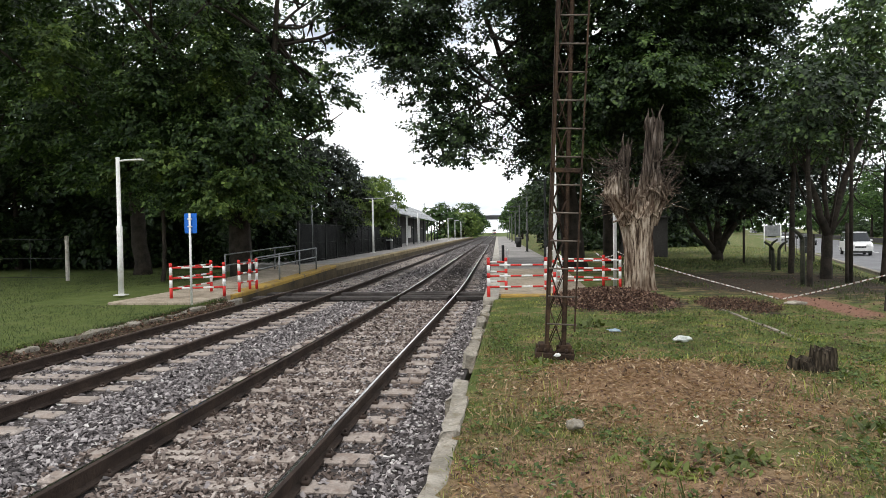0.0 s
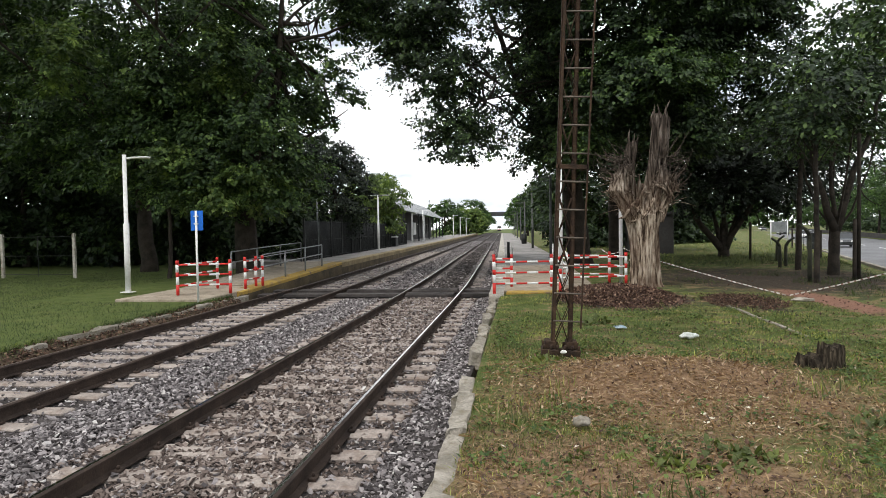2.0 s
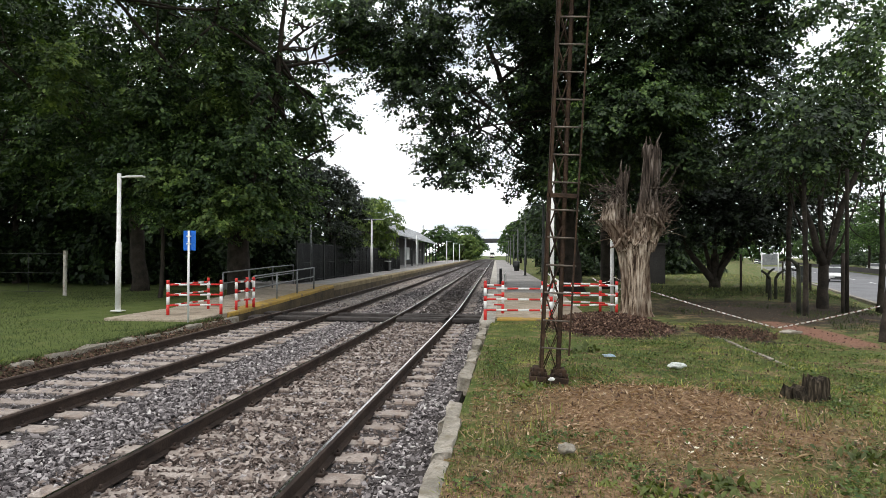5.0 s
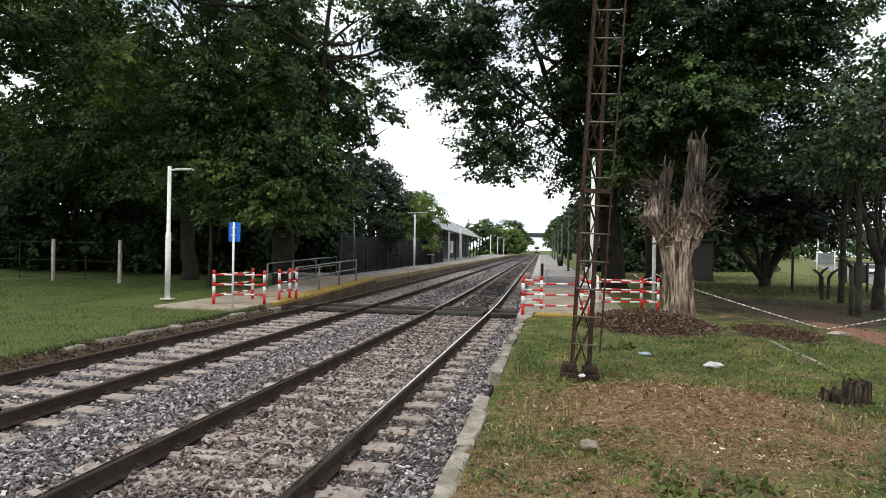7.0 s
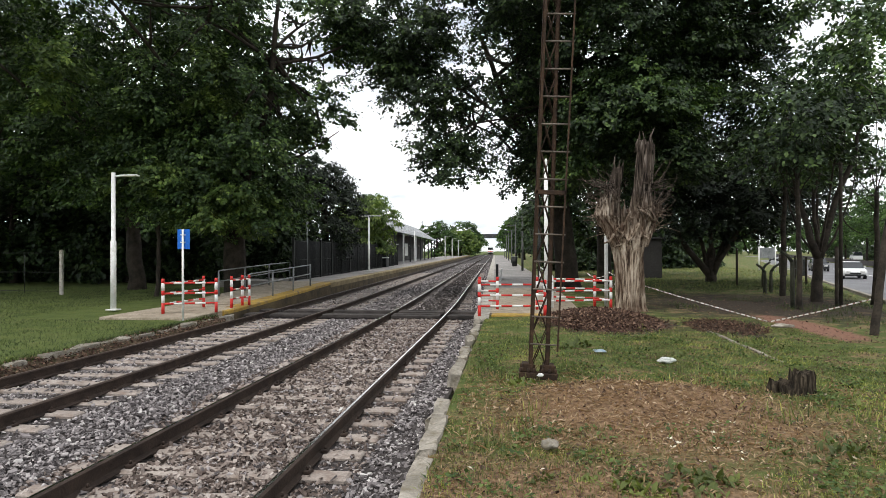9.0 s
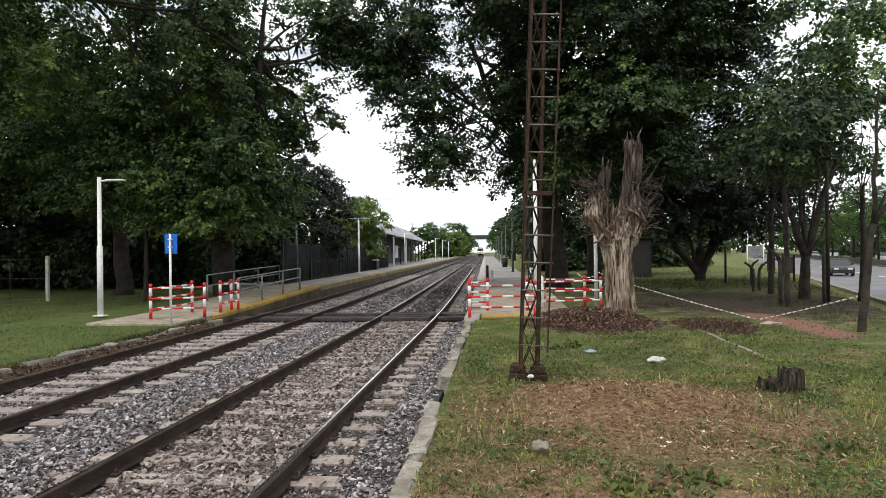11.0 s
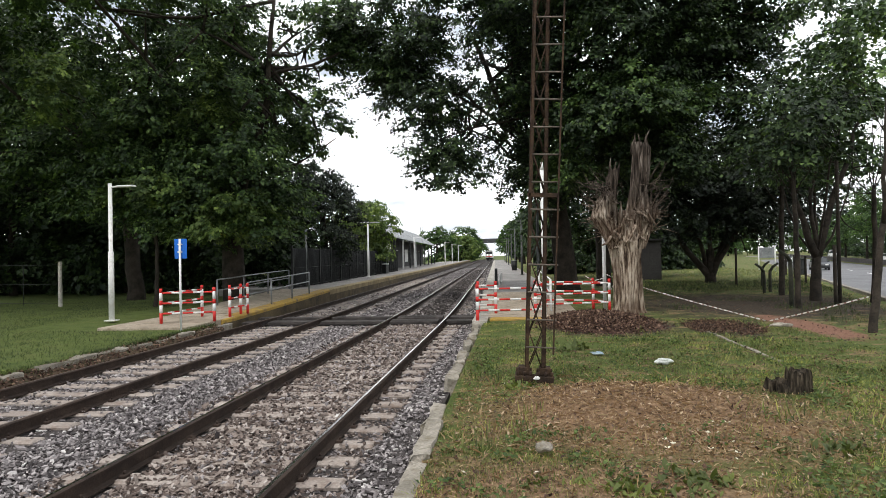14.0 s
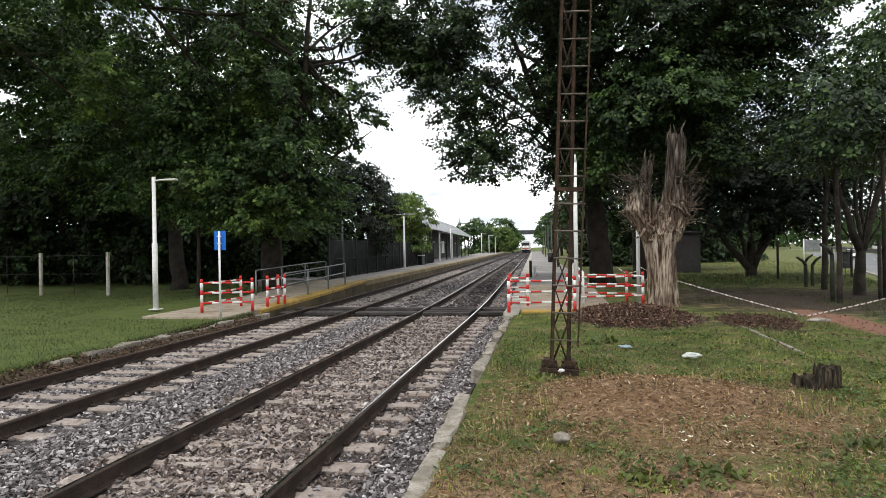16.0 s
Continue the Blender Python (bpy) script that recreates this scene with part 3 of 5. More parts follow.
sweep(bm, [(-8.5, 0.004), (-8.45, -0.03), (-8.45, -0.25), (-8.45, -0.7), (-8.95, -0.7), (-8.95, 0.004)], [y for y in p_ys if y >= 30], 0, zf=zl, mi=[0, 0, 1, 1, 1, 0])
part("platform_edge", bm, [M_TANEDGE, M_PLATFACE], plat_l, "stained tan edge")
part("platform_pad", boxed((-11.0, 15.9, 0.1), (-8.52, 19.98, 0.325), 0.02), M_PAD, plat_l, "worn pale concrete pad")
plat_r = thing("platform_right", "low grey concrete platform with a ramped end", "platform", kind="structure")
zr = lambda y: rise(y, 18, 30)
bm = bmesh.new()
sweep(bm, [(-0.6, 0), (-0.6, -0.7), (2.0, -0.7), (2.0, 0)], [y for y in p_ys if 18 <= y <= 27], 0, zf=zr)
part("platform_ramp", bm, M_PAD, plat_r, "worn tan concrete ramp")
bm = bmesh.new()
sweep(bm, [(-0.6, 0), (-0.6, -0.7), (2.0, -0.7), (2.0, 0)], [y for y in p_ys if y >= 27], 0, zf=zr)
part("platform_slab", bm, M_PLAT, plat_r)
bm = bmesh.new()
sweep(bm, [(-1.0, 0.004), (-1.02, -0.7), (-0.6, -0.7), (-0.6, 0.004)], [y for y in p_ys if y >= 17], 0, zf=zr)
part("platform_edge", bm, M_CONC, plat_r)
part("platform_step", boxed((-0.55, 17.4, 0.05), (1.9, 17.98, 0.325), 0.015), M_YELLOW, plat_r, "yellow painted end of the ramp")


# ---- red and white barriers ----
def striped_rail(a, b, parent, r=0.025, step=0.3):
    a, b = Vector(a), Vector(b)
    L = (b - a).length
    n = max(2, round(L / step))
    for i in range(n):
        p, q = a.lerp(b, i / n), a.lerp(b, (i + 1) / n)
        part("rail_band", tubed([p, q], r + (0.001 if i % 2 else 0), 8), M_WHITE if i % 2 else M_RED, parent)


def barrier_post(x, y, z, h, parent, r=0.045):
    bands = [(0, 0.3, M_RED), (0.3, 0.52, M_WHITE), (0.52, 0.66, M_RED), (0.66, 0.88, M_WHITE), (0.88, 1.0, M_RED)]
    for a, b, m in bands:
        part("post_band", tubed([(x, y, z + a * h), (x, y, z + b * h)], r, 10), m, parent)


def barrier(label, corners, z, joins, h=0.98):
    t = thing("pedestrian_barrier", label, "barrier", pose(*corners[0], z), "striped crossing barriers")
    ox, oy = corners[0]
    loc = [(x - ox, y - oy) for x, y in corners]
    for x, y in loc:
        barrier_post(x, y, 0, h, t)
    for i, j in joins:
        for hz in (0.27, 0.56, 0.85):
            striped_rail((*loc[i], hz), (*loc[j], hz), t)
    return t


barrier("red and white striped steel barrier on the pad", [(-9.75, 16.9), (-8.45, 17.45), (-9.6, 19.0)], 0.33, [(0, 1), (0, 2)])
barrier("small red and white striped steel barrier", [(-8.6, 18.8), (-8.62, 19.65), (-8.5, 19.9)], 0.33, [(0, 1), (1, 2)])
barrier("red and white striped steel barrier at the ramp", [(-0.86, 17.1), (0.9, 17.3), (-0.42, 19.0), (-0.95, 19.1)], 0.32, [(0, 1), (2, 3), (0, 3)])
barrier("long red and white striped steel barrier beside the dead trunk", [(0.75, 19.0), (2.98, 19.6), (2.6, 20.4), (1.15, 20.9)], 0.32, [(0, 1), (1, 2), (2, 3)])


# ---- lamps, sign, poles ----
def lamp(x, y, z, h, arm, label, material):
    t = thing("platform_lamp", label, "street lamp", pose(x, y, z), "platform lamps")
    part("base_plate", boxed((-0.16, -0.16, 0), (0.16, 0.16, 0.03), 0.006), material, t)
    part("pole", tubed([(0, 0, 0.02), (0, 0, h * 0.5), (0, 0, h * 0.505), (0, 0, h)], [0.085, 0.085, 0.062, 0.06], 12), material, t)
    part("arm", tubed([(0, 0, h - 0.12), (arm * 0.35, 0, h - 0.1)], 0.03, 8), material, t)
    bm = bmesh.new()
    box(bm, (min(arm * 0.3, arm), -0.1, h - 0.125), (max(arm * 0.3, arm), 0.1, h - 0.075), 0.015)
    part("lamp_head", bm, material, t)
    return t


twin = lamp(-11.0, 48.5, 0.57, 4.3, 0.9, "pale steel lamp post with two arms on the platform", M_WHITE)
part("arm", tubed([(0, 0, 4.18), (-0.3, 0, 4.2)], 0.03, 8), M_WHITE, twin)
part("lamp_head", boxed((-0.9, -0.1, 4.175), (-0.27, 0.1, 4.225), 0.015), M_WHITE, twin)
lamp(-12.09, 18.2, 0.29, 4.2, 0.8, "white steel lamp post on the lawn edge", M_WHITE)
for y, x in ((84, -12.9), (116, -12.2), (136, -12.8), (156, -13.2)):
    lamp(x, y, 0.57, 4.1, 0.9, "pale steel lamp post on the platform", M_WHITE)
for y, x in ((32, 1.35), (48, 0.75), (64, 0.3), (80, -0.1), (98, -0.6), (118, -1.1), (140, -1.7)):
    lamp(x, y, 0.57, 4.1, -0.9, "grey steel lamp post on the platform", M_POLE)

sign = thing("track_sign", "back of a blue sign on a white pole", "sign", pose(-8.57, 15.8, 0.3))
part("pole", tubed([(0, 0, -0.1), (0, 0, 2.36)], 0.03, 10), M_WHITE, sign)
part("sign_plate", boxed((-0.17, 0.035, 1.84), (0.17, 0.05, 2.36), 0.004), M_BLUE, sign)
part("bracket", boxed((-0.05, -0.035, 2.0), (0.05, 0.034, 2.03)), M_WHITE, sign)
part("bracket", boxed((-0.05, -0.035, 2.2), (0.05, 0.034, 2.23)), M_WHITE, sign)

for x, y, h, lab in ((1.0, 18.66, 4.45, "tall thin white steel pole beside the barrier"), (2.97, 20.5, 2.9, "thin white pole beside the dead trunk")):
    t = thing("white_pole", lab, "pole", pose(x, y, 0.3))
    part("pole", tubed([(0, 0, -0.1), (0, 0, h * 0.95)], 0.06, 10), M_WHITE, t)
    part("cap", tubed([(0, 0, h * 0.95), (0, 0, h)], [0.064, 0.03], 10), M_WHITE, t)


def handrail(label, pts, material, h=0.95, mids=(0.55,), name="handrail"):
    t = thing(name, label, "handrail", pose(*pts[0]), "platform handrails")
    o = Vector(pts[0])
    loc = [Vector(p) - o for p in pts]
    for p in loc:
        part("post", tubed([p + Vector((0, 0, -0.1)), p + Vector((0, 0, h))], 0.035, 8), material, t)
    for k in (*mids, h):
        bm = bmesh.new()
        tube(bm, [p + Vector((0, 0, k)) for p in loc], 0.025, 8)
        part("bar", bm, material, t)
    return t


def run(x, ys, zf):
    return [(x + path_x(y), y, zf(y)) for y in ys]


handrail("grey steel handrail along the platform ramp", run(-8.75, (20.6, 22.8, 25.2, 27.6), zl), M_GALV)
handrail("grey steel handrail at the back of the ramp", run(-10.8, (22.7, 25.2, 28, 31), zl), M_GALV)
handrail("white steel handrail at the back of the platform", run(1.25, (19.5, 22.5, 25.5), zr), M_WHITE)
bol = thing("edge_bollard", "short dark post beside a white board on the platform", "bollard", pose(-0.75, 32.2, 0.55))
part("post", tubed([(0, 0, 0), (0, 0, 0.85)], 0.07, 8), M_DARKMETAL, bol)
part("board", boxed((0.16, 0.0, 0), (0.2, 4.0, 0.55), 0.01), M_WHITE, bol)

# ---- lattice mast with ladder ----
mast = thing("lattice_mast", "rusted lattice signal mast with a ladder and bolted feet", "mast", pose(0.42, 8.9, 0.3) @ pose(0, 0, 0, 0, 2.6, 0))
MH = 9.0


def chord(sx, sy, z):
    return Vector((0.116 - 0.0125 * z if sx > 0 else -0.172 - 0.003 * z, sy * (0.11 - 0.006 * z), z))


for sx in (-1, 1):
    bm = bmesh.new()
    for y0, y1, w in ((-1, -1, 0.052), (1, 1, 0.052), (-1, 1, 0.014)):
        v = []
        for z in (-0.02, MH):
            p, q = chord(sx, y0, z), chord(sx, y1, z)
            t0 = 0.014 if y0 == y1 else 0.0
            for dx, dy in ((0, 0), (1, 0), (1, 1), (0, 1)):
                yy = (p.y - y0 * t0 * dy) if y0 == y1 else (p.y if dy == 0 else q.y)
                v.append(bm.verts.new((p.x - sx * dx * w, yy, z)))
        for i in range(4):
            bm.faces.new((v[i], v[(i + 1) % 4], v[4 + (i + 1) % 4], v[4 + i]))
        bm.faces.new(v[:4]), bm.faces.new(v[4:])
    bmesh.ops.recalc_face_normals(bm, faces=bm.faces)
    part("chord", bm, M_RUST, mast)
z = 0.18
while z < MH - 0.5:
    for sy in (-1, 1):
        for s in (-1, 1):
            if sy < 0 or z > 0:
                a, b = chord(-s, sy, z), chord(s, sy, z + 0.5)
                part("brace", tubed([a + Vector((s * 0.05, 0, 0)), b - Vector((s * 0.05, 0, 0))], 0.008, 5), M_RUST, mast)
    z += 0.5
for sx in (-1, 1):
    p = chord(sx, 0, 0)
    bm = bmesh.new()
    box(bm, (p.x - 0.13, -0.17, 0.0), (p.x + 0.11, 0.17, 0.09), 0.012)
    box(bm, (p.x - 0.09, -0.12, 0.09), (p.x + 0.07, 0.12, 0.2), 0.01)
    box(bm, (p.x - 0.07, -0.1, -0.4), (p.x + 0.06, 0.1, 0.01), 0.01)
    foot = part("foot", bm, M_RUST, mast)
    for bx in (-0.1, 0.0, 0.085):
        for by in (-0.14, 0.14):
            part("bolt", tubed([(p.x + bx, by, 0.08), (p.x + bx, by, 0.15)], 0.02, 6), M_RUST, foot)
part("foot_beam", boxed((-0.29, -0.06, 0.02), (0.24, 0.06, 0.08), 0.01), M_RUST, mast)
ladder_l = [(-0.17, -0.3, 2.2), (-0.13, -0.3, MH)]
ladder_r = [(0.2, -0.3, 0.42), (0.26, -0.3, MH)]
for l in (ladder_l, ladder_r):
    bm = bmesh.new()
    v = []
    for p in l:
        v += [bm.verts.new((p[0] + a, p[1] + b, p[2])) for a, b in ((-0.011, -0.02), (0.011, -0.02), (0.011, 0.02), (-0.011, 0.02))]
    for i in range(4):
        bm.faces.new((v[i], v[(i + 1) % 4], v[4 + (i + 1) % 4], v[4 + i]))
    bm.faces.new(v[:4]), bm.faces.new(v[4:])
    bmesh.ops.recalc_face_normals(bm, faces=bm.faces)
    part("ladder_stile", bm, M_RUST, mast)
z = 0.51
while z < MH:
    k = z / MH
    part("rung", tubed([(-0.17 + 0.03 * k, -0.3, z), (0.23 + 0.04 * k, -0.3, z)], 0.012, 6), M_RUNG, mast)
    z += 0.375
for z in (2.55, 5.6, 8.4):
    bm = bmesh.new()
    box(bm, (-0.2, -0.32, z), (0.22, -0.28, z + 0.06), 0.006)
    for sx in (-0.15, 0.16):
        box(bm, (sx - 0.02, -0.28, z), (sx + 0.02, -0.1, z + 0.05), 0.004)
    part("ladder_bracket", bm, M_RUST, mast)


# ---- dead pollarded trunk ----
def make_dead_material():
    m, t, b = mat("bleached_dead_wood", 0.95, 0, 0.1)
    tc = t.nodes.new("ShaderNodeTexCoord")
    mp = t.nodes.new("ShaderNodeMapping")
    mp.inputs["Scale"].default_value = (9, 9, 0.9)
    t.links.new(tc.outputs["Object"], mp.inputs[0])
    f = noise_node(t, 1.6, 7, mp.outputs[0], 0.65)
    g = noise_node(t, 0.8, 3, tc.outputs["Object"])
    col = ramp(t, f, [(0.38, (0.03, 0.02, 0.014)), (0.46, (0.17, 0.125, 0.09)), (0.56, (0.42, 0.345, 0.265)), (0.72, (0.6, 0.53, 0.44))])
    sp = t.nodes.new("ShaderNodeSeparateXYZ")
    t.links.new(tc.outputs["Object"], sp.inputs[0])
    col = mixc(t, ramp(t, g, [(0.45, (0, 0, 0)), (0.6, (0.7, 0.7, 0.7))]), col, (0.1, 0.062, 0.042))
    grey = ramp(t, f, [(0.38, (0.014, 0.011, 0.009)), (0.53, (0.085, 0.066, 0.053)), (0.72, (0.27, 0.232, 0.2))])
    col = mixc(t, maths(t, "DIVIDE", maths(t, "SUBTRACT", maths(t, "ADD", sp.outputs[2], g), 3.0), 1.0, True), col, grey)
    t.links.new(col, b.inputs["Base Color"])
    bump(t, b, f, 1.0, 0.06)
    return m


M_DEAD = make_dead_material()
DX, DY = 3.5, 19.5


def rough_column(bm, pts, radii, n=22, flute=0.13, seed=0.0):
    rows = []
    pts = [Vector(p) for p in pts]
    for i, (p, r) in enumerate(zip(pts, radii)):
        row = []
        for k in range(n):
            a = 2 * math.pi * k / n
            w = 1 + flute * noise.noise(Vector((math.cos(a) * 2.6 + seed, math.sin(a) * 2.6, p.z * 0.35))) * 2 + 0.05 * noise.noise(Vector((k * 1.7, p.z * 2.5, seed)))
            row.append(bm.verts.new((p.x + math.cos(a) * r * w, p.y + math.sin(a) * r * w, p.z)))
        rows.append(row)
    for a, b in zip(rows, rows[1:]):
        for k in range(n):
            bm.faces.new((a[k], a[(k + 1) % n], b[(k + 1) % n], b[k]))
    bm.faces.new(rows[0][::-1])
    for k, v in enumerate(rows[-1]):
        v.co.z += 0.5 * radii[-1] * noise.noise(Vector((k * 0.9, seed, 3.3))) * 2
    bm.faces.new(rows[-1])


snag = thing("dead_tree", "bleached dead tree trunk with broken jagged limbs", "dead tree", pose(DX, DY, 0.28))
bm = bmesh.new()
rough_column(bm, [(0, 0, -0.15), (0, 0, 0.15), (0.02, 0, 0.6), (0.02, 0, 1.2), (0.0, 0, 1.7), (-0.02, 0, 2.1), (-0.02, 0.05, 2.4), (0, 0.1, 2.7)], [0.52, 0.41, 0.37, 0.36, 0.38, 0.43, 0.38, 0.2], 30, 0.28)
part("trunk", bm, M_DEAD, snag)
for pts, rad, sd in (
    ([(-0.2, 0, 1.9), (-0.48, -0.05, 2.45), (-0.72, -0.08, 2.85), (-0.66, -0.05, 3.25), (-0.56, -0.05, 3.5), (-0.52, -0.05, 3.58)], [0.22, 0.25, 0.27, 0.23, 0.19, 0.13], 1.0),
    ([(-0.7, -0.1, 2.75), (-0.95, -0.12, 2.82), (-1.1, -0.12, 2.86)], [0.16, 0.1, 0.04], 6.0),
    ([(-0.3, 0.2, 2.3), (-0.45, 0.2, 3.2), (-0.4, 0.2, 3.7), (-0.36, 0.2, 4.05), (-0.3, 0.2, 4.3)], [0.2, 0.16, 0.15, 0.16, 0.12], 4.0),
    ([(0.2, 0.15, 2.1), (0.34, 0.15, 3.0), (0.42, 0.1, 3.8), (0.46, 0.1, 4.6), (0.49, 0.1, 4.95), (0.5, 0.1, 5.05)], [0.28, 0.26, 0.23, 0.22, 0.2, 0.17], 2.0),
    ([(0.2, -0.1, 1.9), (0.42, -0.1, 2.55), (0.52, -0.1, 3.1), (0.5, -0.1, 3.55)], [0.24, 0.22, 0.19, 0.08], 3.0),
    ([(0.45, -0.05, 2.3), (0.7, -0.05, 2.8), (0.76, -0.05, 3.25)], [0.17, 0.14, 0.05], 7.0),
    ([(-0.08, -0.28, 2.0), (-0.14, -0.3, 2.6), (-0.2, -0.25, 3.1)], [0.11, 0.08, 0.02], 5.0),
    ([(0.1, -0.28, 2.0), (0.13, -0.3, 2.5), (0.12, -0.25, 2.95)], [0.1, 0.07, 0.02], 8.0),
):
    bm = bmesh.new()
    rough_column(bm, pts, rad, 22, 0.52, sd)
    part("broken_limb", bm, M_DEAD, snag)
bm = bmesh.new()
for i in range(230):
    a = rng.choice((0.0, math.pi)) + rng.normal() * 0.55
    s = Vector((math.cos(a) * rng.uniform(0.3, 0.9), math.sin(a) * 0.4, rng.uniform(2.3, 3.9)))
    e = s + Vector((math.cos(a) * rng.uniform(0.15, 0.75), math.sin(a) * 0.4, rng.uniform(-0.25, 0.7)))
    limb(bm, s, e, 0.02, 0.005, 0.35, 4, 4)
for i in range(16):
    s = Vector((rng.uniform(-0.55, 0.6), -0.42 + rng.uniform(0, 0.08), rng.uniform(2.2, 3.1)))
    limb(bm, s, s + Vector((rng.uniform(-0.45, 0.45), -0.04, rng.uniform(-0.6, -0.2))), 0.045, 0.025, 0.4, 6, 6)
tagged(part("twig_mass", bm, M_DEAD, snag, "thin dry twigs"), kind="stuff")
for tip in ((-0.56, -0.05, 3.6), (0.4, 0.1, 5.1), (0.58, 0.1, 5.05), (0.5, -0.1, 3.5), (-0.32, 0.2, 4.35), (0.74, -0.05, 3.2), (-0.18, -0.26, 3.0)):
    for j in range(4):
        s = Vector(tip) + Vector((rng.normal() * 0.07, rng.normal() * 0.05, -0.35))
        k = rng.uniform(0.35, 0.85)
        part("splinter", tubed([s, s + Vector((rng.normal() * 0.04, 0, k * 0.6)), s + Vector((rng.normal() * 0.07, 0, k))], [0.06, 0.035, 0.005], 5), M_DEAD, snag)


# ---- scattered litter: chips, straw, leaves, grass ----
def flakes(name, pos, size, material, label, category, flat=0.85, wide=0.3, parent=None):
    v, f = leaf_arrays(pos, size, droop=-0.05, wide=wide, up=flat)
    return tagged(raw_mesh(name, v, f, 3, material, parent), label, category, kind="stuff")


def on_ground(x, y, dz=0.01):
    return np.stack([x, y, np.array([ground_z(a, b) for a, b in zip(x, y)]) + dz], 1)


heap = bmesh.new()
bmesh.ops.create_grid(heap, x_segments=40, y_segments=40, size=1)
for v in heap.verts:
    x, y = v.co.x, v.co.y
    d = math.hypot(x, y) * (1 + 0.25 * patch_noise(x, y, 1.5))
    v.co = Vector((2.25 + x * 1.45, 16.6 + y * 2.4, 0.22 + 0.32 * max(0, 1 - d) ** 0.7 + 0.05 * patch_noise(x, y, 6) * (d < 1)))
tagged(link("mulch_heap", heap, two_scale("damp_chips", (0.05, 0.026, 0.02), (0.11, 0.055, 0.04), 3, 40, 0.95, bmp=1.0), smooth=True), "low heap of dark bark mulch on the grass", "mulch heap")
n = 16000
r, a = np.sqrt(rng.uniform(0, 1, n)) * rng.uniform(0.7, 1.25, n), rng.uniform(0, 6.28, n)
hx, hy = 2.25 + 1.5 * r * np.cos(a), 16.6 + 2.45 * r * np.sin(a)
flakes("loose_chips", np.stack([hx, hy, 0.24 + 0.32 * np.clip(1 - r, 0, 1) ** 0.7 + rng.uniform(0, 0.06, n)], 1), 0.075, M_CHIP, "loose wood chips and bark scraps", "wood chips", 0.6, 0.25)


def blades(name, x, y, h, material, label, lean=0.5):
    n = len(x)
    p = on_ground(x, y, -0.01)
    a = rng.uniform(0, 6.28, n)
    hh = h * rng.uniform(0.4, 1.3, n)
    w = np.stack([np.cos(a), np.sin(a), np.zeros(n)], 1) * (0.0025 + 0.03 * hh)[:, None]
    d = np.stack([-np.sin(a) * rng.normal(size=n) * lean, np.cos(a) * rng.normal(size=n) * lean, np.ones(n)], 1) * hh[:, None]
    d2 = d * 0.55
    d2[:, 2] *= 1.25
    v = np.stack([p - w, p + w, p + d2 + w * 0.6, p + d2 - w * 0.6, p + d], 1).reshape(-1, 3)
    f = ((np.arange(n) * 5)[:, None] + np.array([0, 1, 2, 0, 2, 3, 3, 2, 4])).ravel()
    return tagged(raw_mesh(name, v, f, 3, material), label, "grass", kind="stuff")


def scatter(n, xr, yr, keep, near=1.4):
    x, y = rng.uniform(*xr, n), yr[0] + (yr[1] - yr[0]) * rng.uniform(0, 1, n) ** near
    k = np.array([keep(a, b) for a, b in zip(x, y)])
    return x[k], y[k]


def grassy(x, y):
    if x < -0.67 or abs((x - 2.35) / 1.7) ** 2 + abs((y - 16.6) / 2.4) ** 2 < 1 or (y > 17.2 and x < 3.2):
        return False
    g = 0.55 + 0.75 * patch_noise(x, y, 0.9, 4.2) + 0.35 * patch_noise(x, y, 3.0, 1.1)
    g -= 0.95 * math.exp(-((x - 1.5) / 1.6) ** 2 - ((y - 6.9) / 1.25) ** 2)
    g -= 0.6 * math.exp(-((x - 0.5) / 0.7) ** 2 - ((y - 4.5) / 0.7) ** 2)
    g -= 0.9 * math.exp(-((x - 4.9) / 0.7) ** 2 - ((y - 15.2) / 1.6) ** 2)
    return rng.uniform() < g


blades("lawn_grass", *scatter(250000, (-0.67, 6.5), (2.6, 17.5), grassy), 0.046, M_BLADE, "short patchy green grass and clover", 0.8)
blades("tall_weeds", *scatter(14000, (-0.7, 6.5), (3, 15), lambda x, y: patch_noise(x, y, 1.3, 8.8) > 0.32 and abs(x - 1.5) > 0.5), 0.13, M_BLADE, "taller green weeds in tufts", 0.55)
blades("dry_grass", *scatter(24000, (-0.72, 4.5), (2.8, 12), lambda x, y: rng.uniform() < 0.45 + 0.7 * patch_noise(x, y, 0.8, 2.2)), 0.024, M_STRAW, "dry straw-coloured grass", 1.6)
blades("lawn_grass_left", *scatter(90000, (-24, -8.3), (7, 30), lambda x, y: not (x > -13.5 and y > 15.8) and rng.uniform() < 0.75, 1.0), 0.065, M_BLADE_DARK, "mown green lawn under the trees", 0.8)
# Sunlit lawn gets the lighter blades, grass under trees the shaded ones.
blades("park_lawn", *scatter(26000, (6, 22), (27, 75), lambda x, y: (x - 12.3) < (y - 19.8) * 0.315 and rng.uniform() < (y - 25) / 10, 1.0), 0.12, M_BLADE, "bright open lawn between the trees and the road", 0.8)
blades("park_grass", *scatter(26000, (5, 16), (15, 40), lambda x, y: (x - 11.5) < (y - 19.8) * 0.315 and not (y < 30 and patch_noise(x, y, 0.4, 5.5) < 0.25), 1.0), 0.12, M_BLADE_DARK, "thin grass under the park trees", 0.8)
n = 46000
x, y = scatter(n, (-0.6, 4.5), (3, 9.5), lambda x, y: rng.uniform() < 0.2 + 0.9 * math.exp(-((x - 1.4) / 1.5) ** 2 - ((y - 6.9) / 1.2) ** 2))
flakes("straw_litter", on_ground(x, y, 0.012), 0.06, M_STRAW, "dry straw and grass clippings on the mound", "straw", 0.9, 0.09)
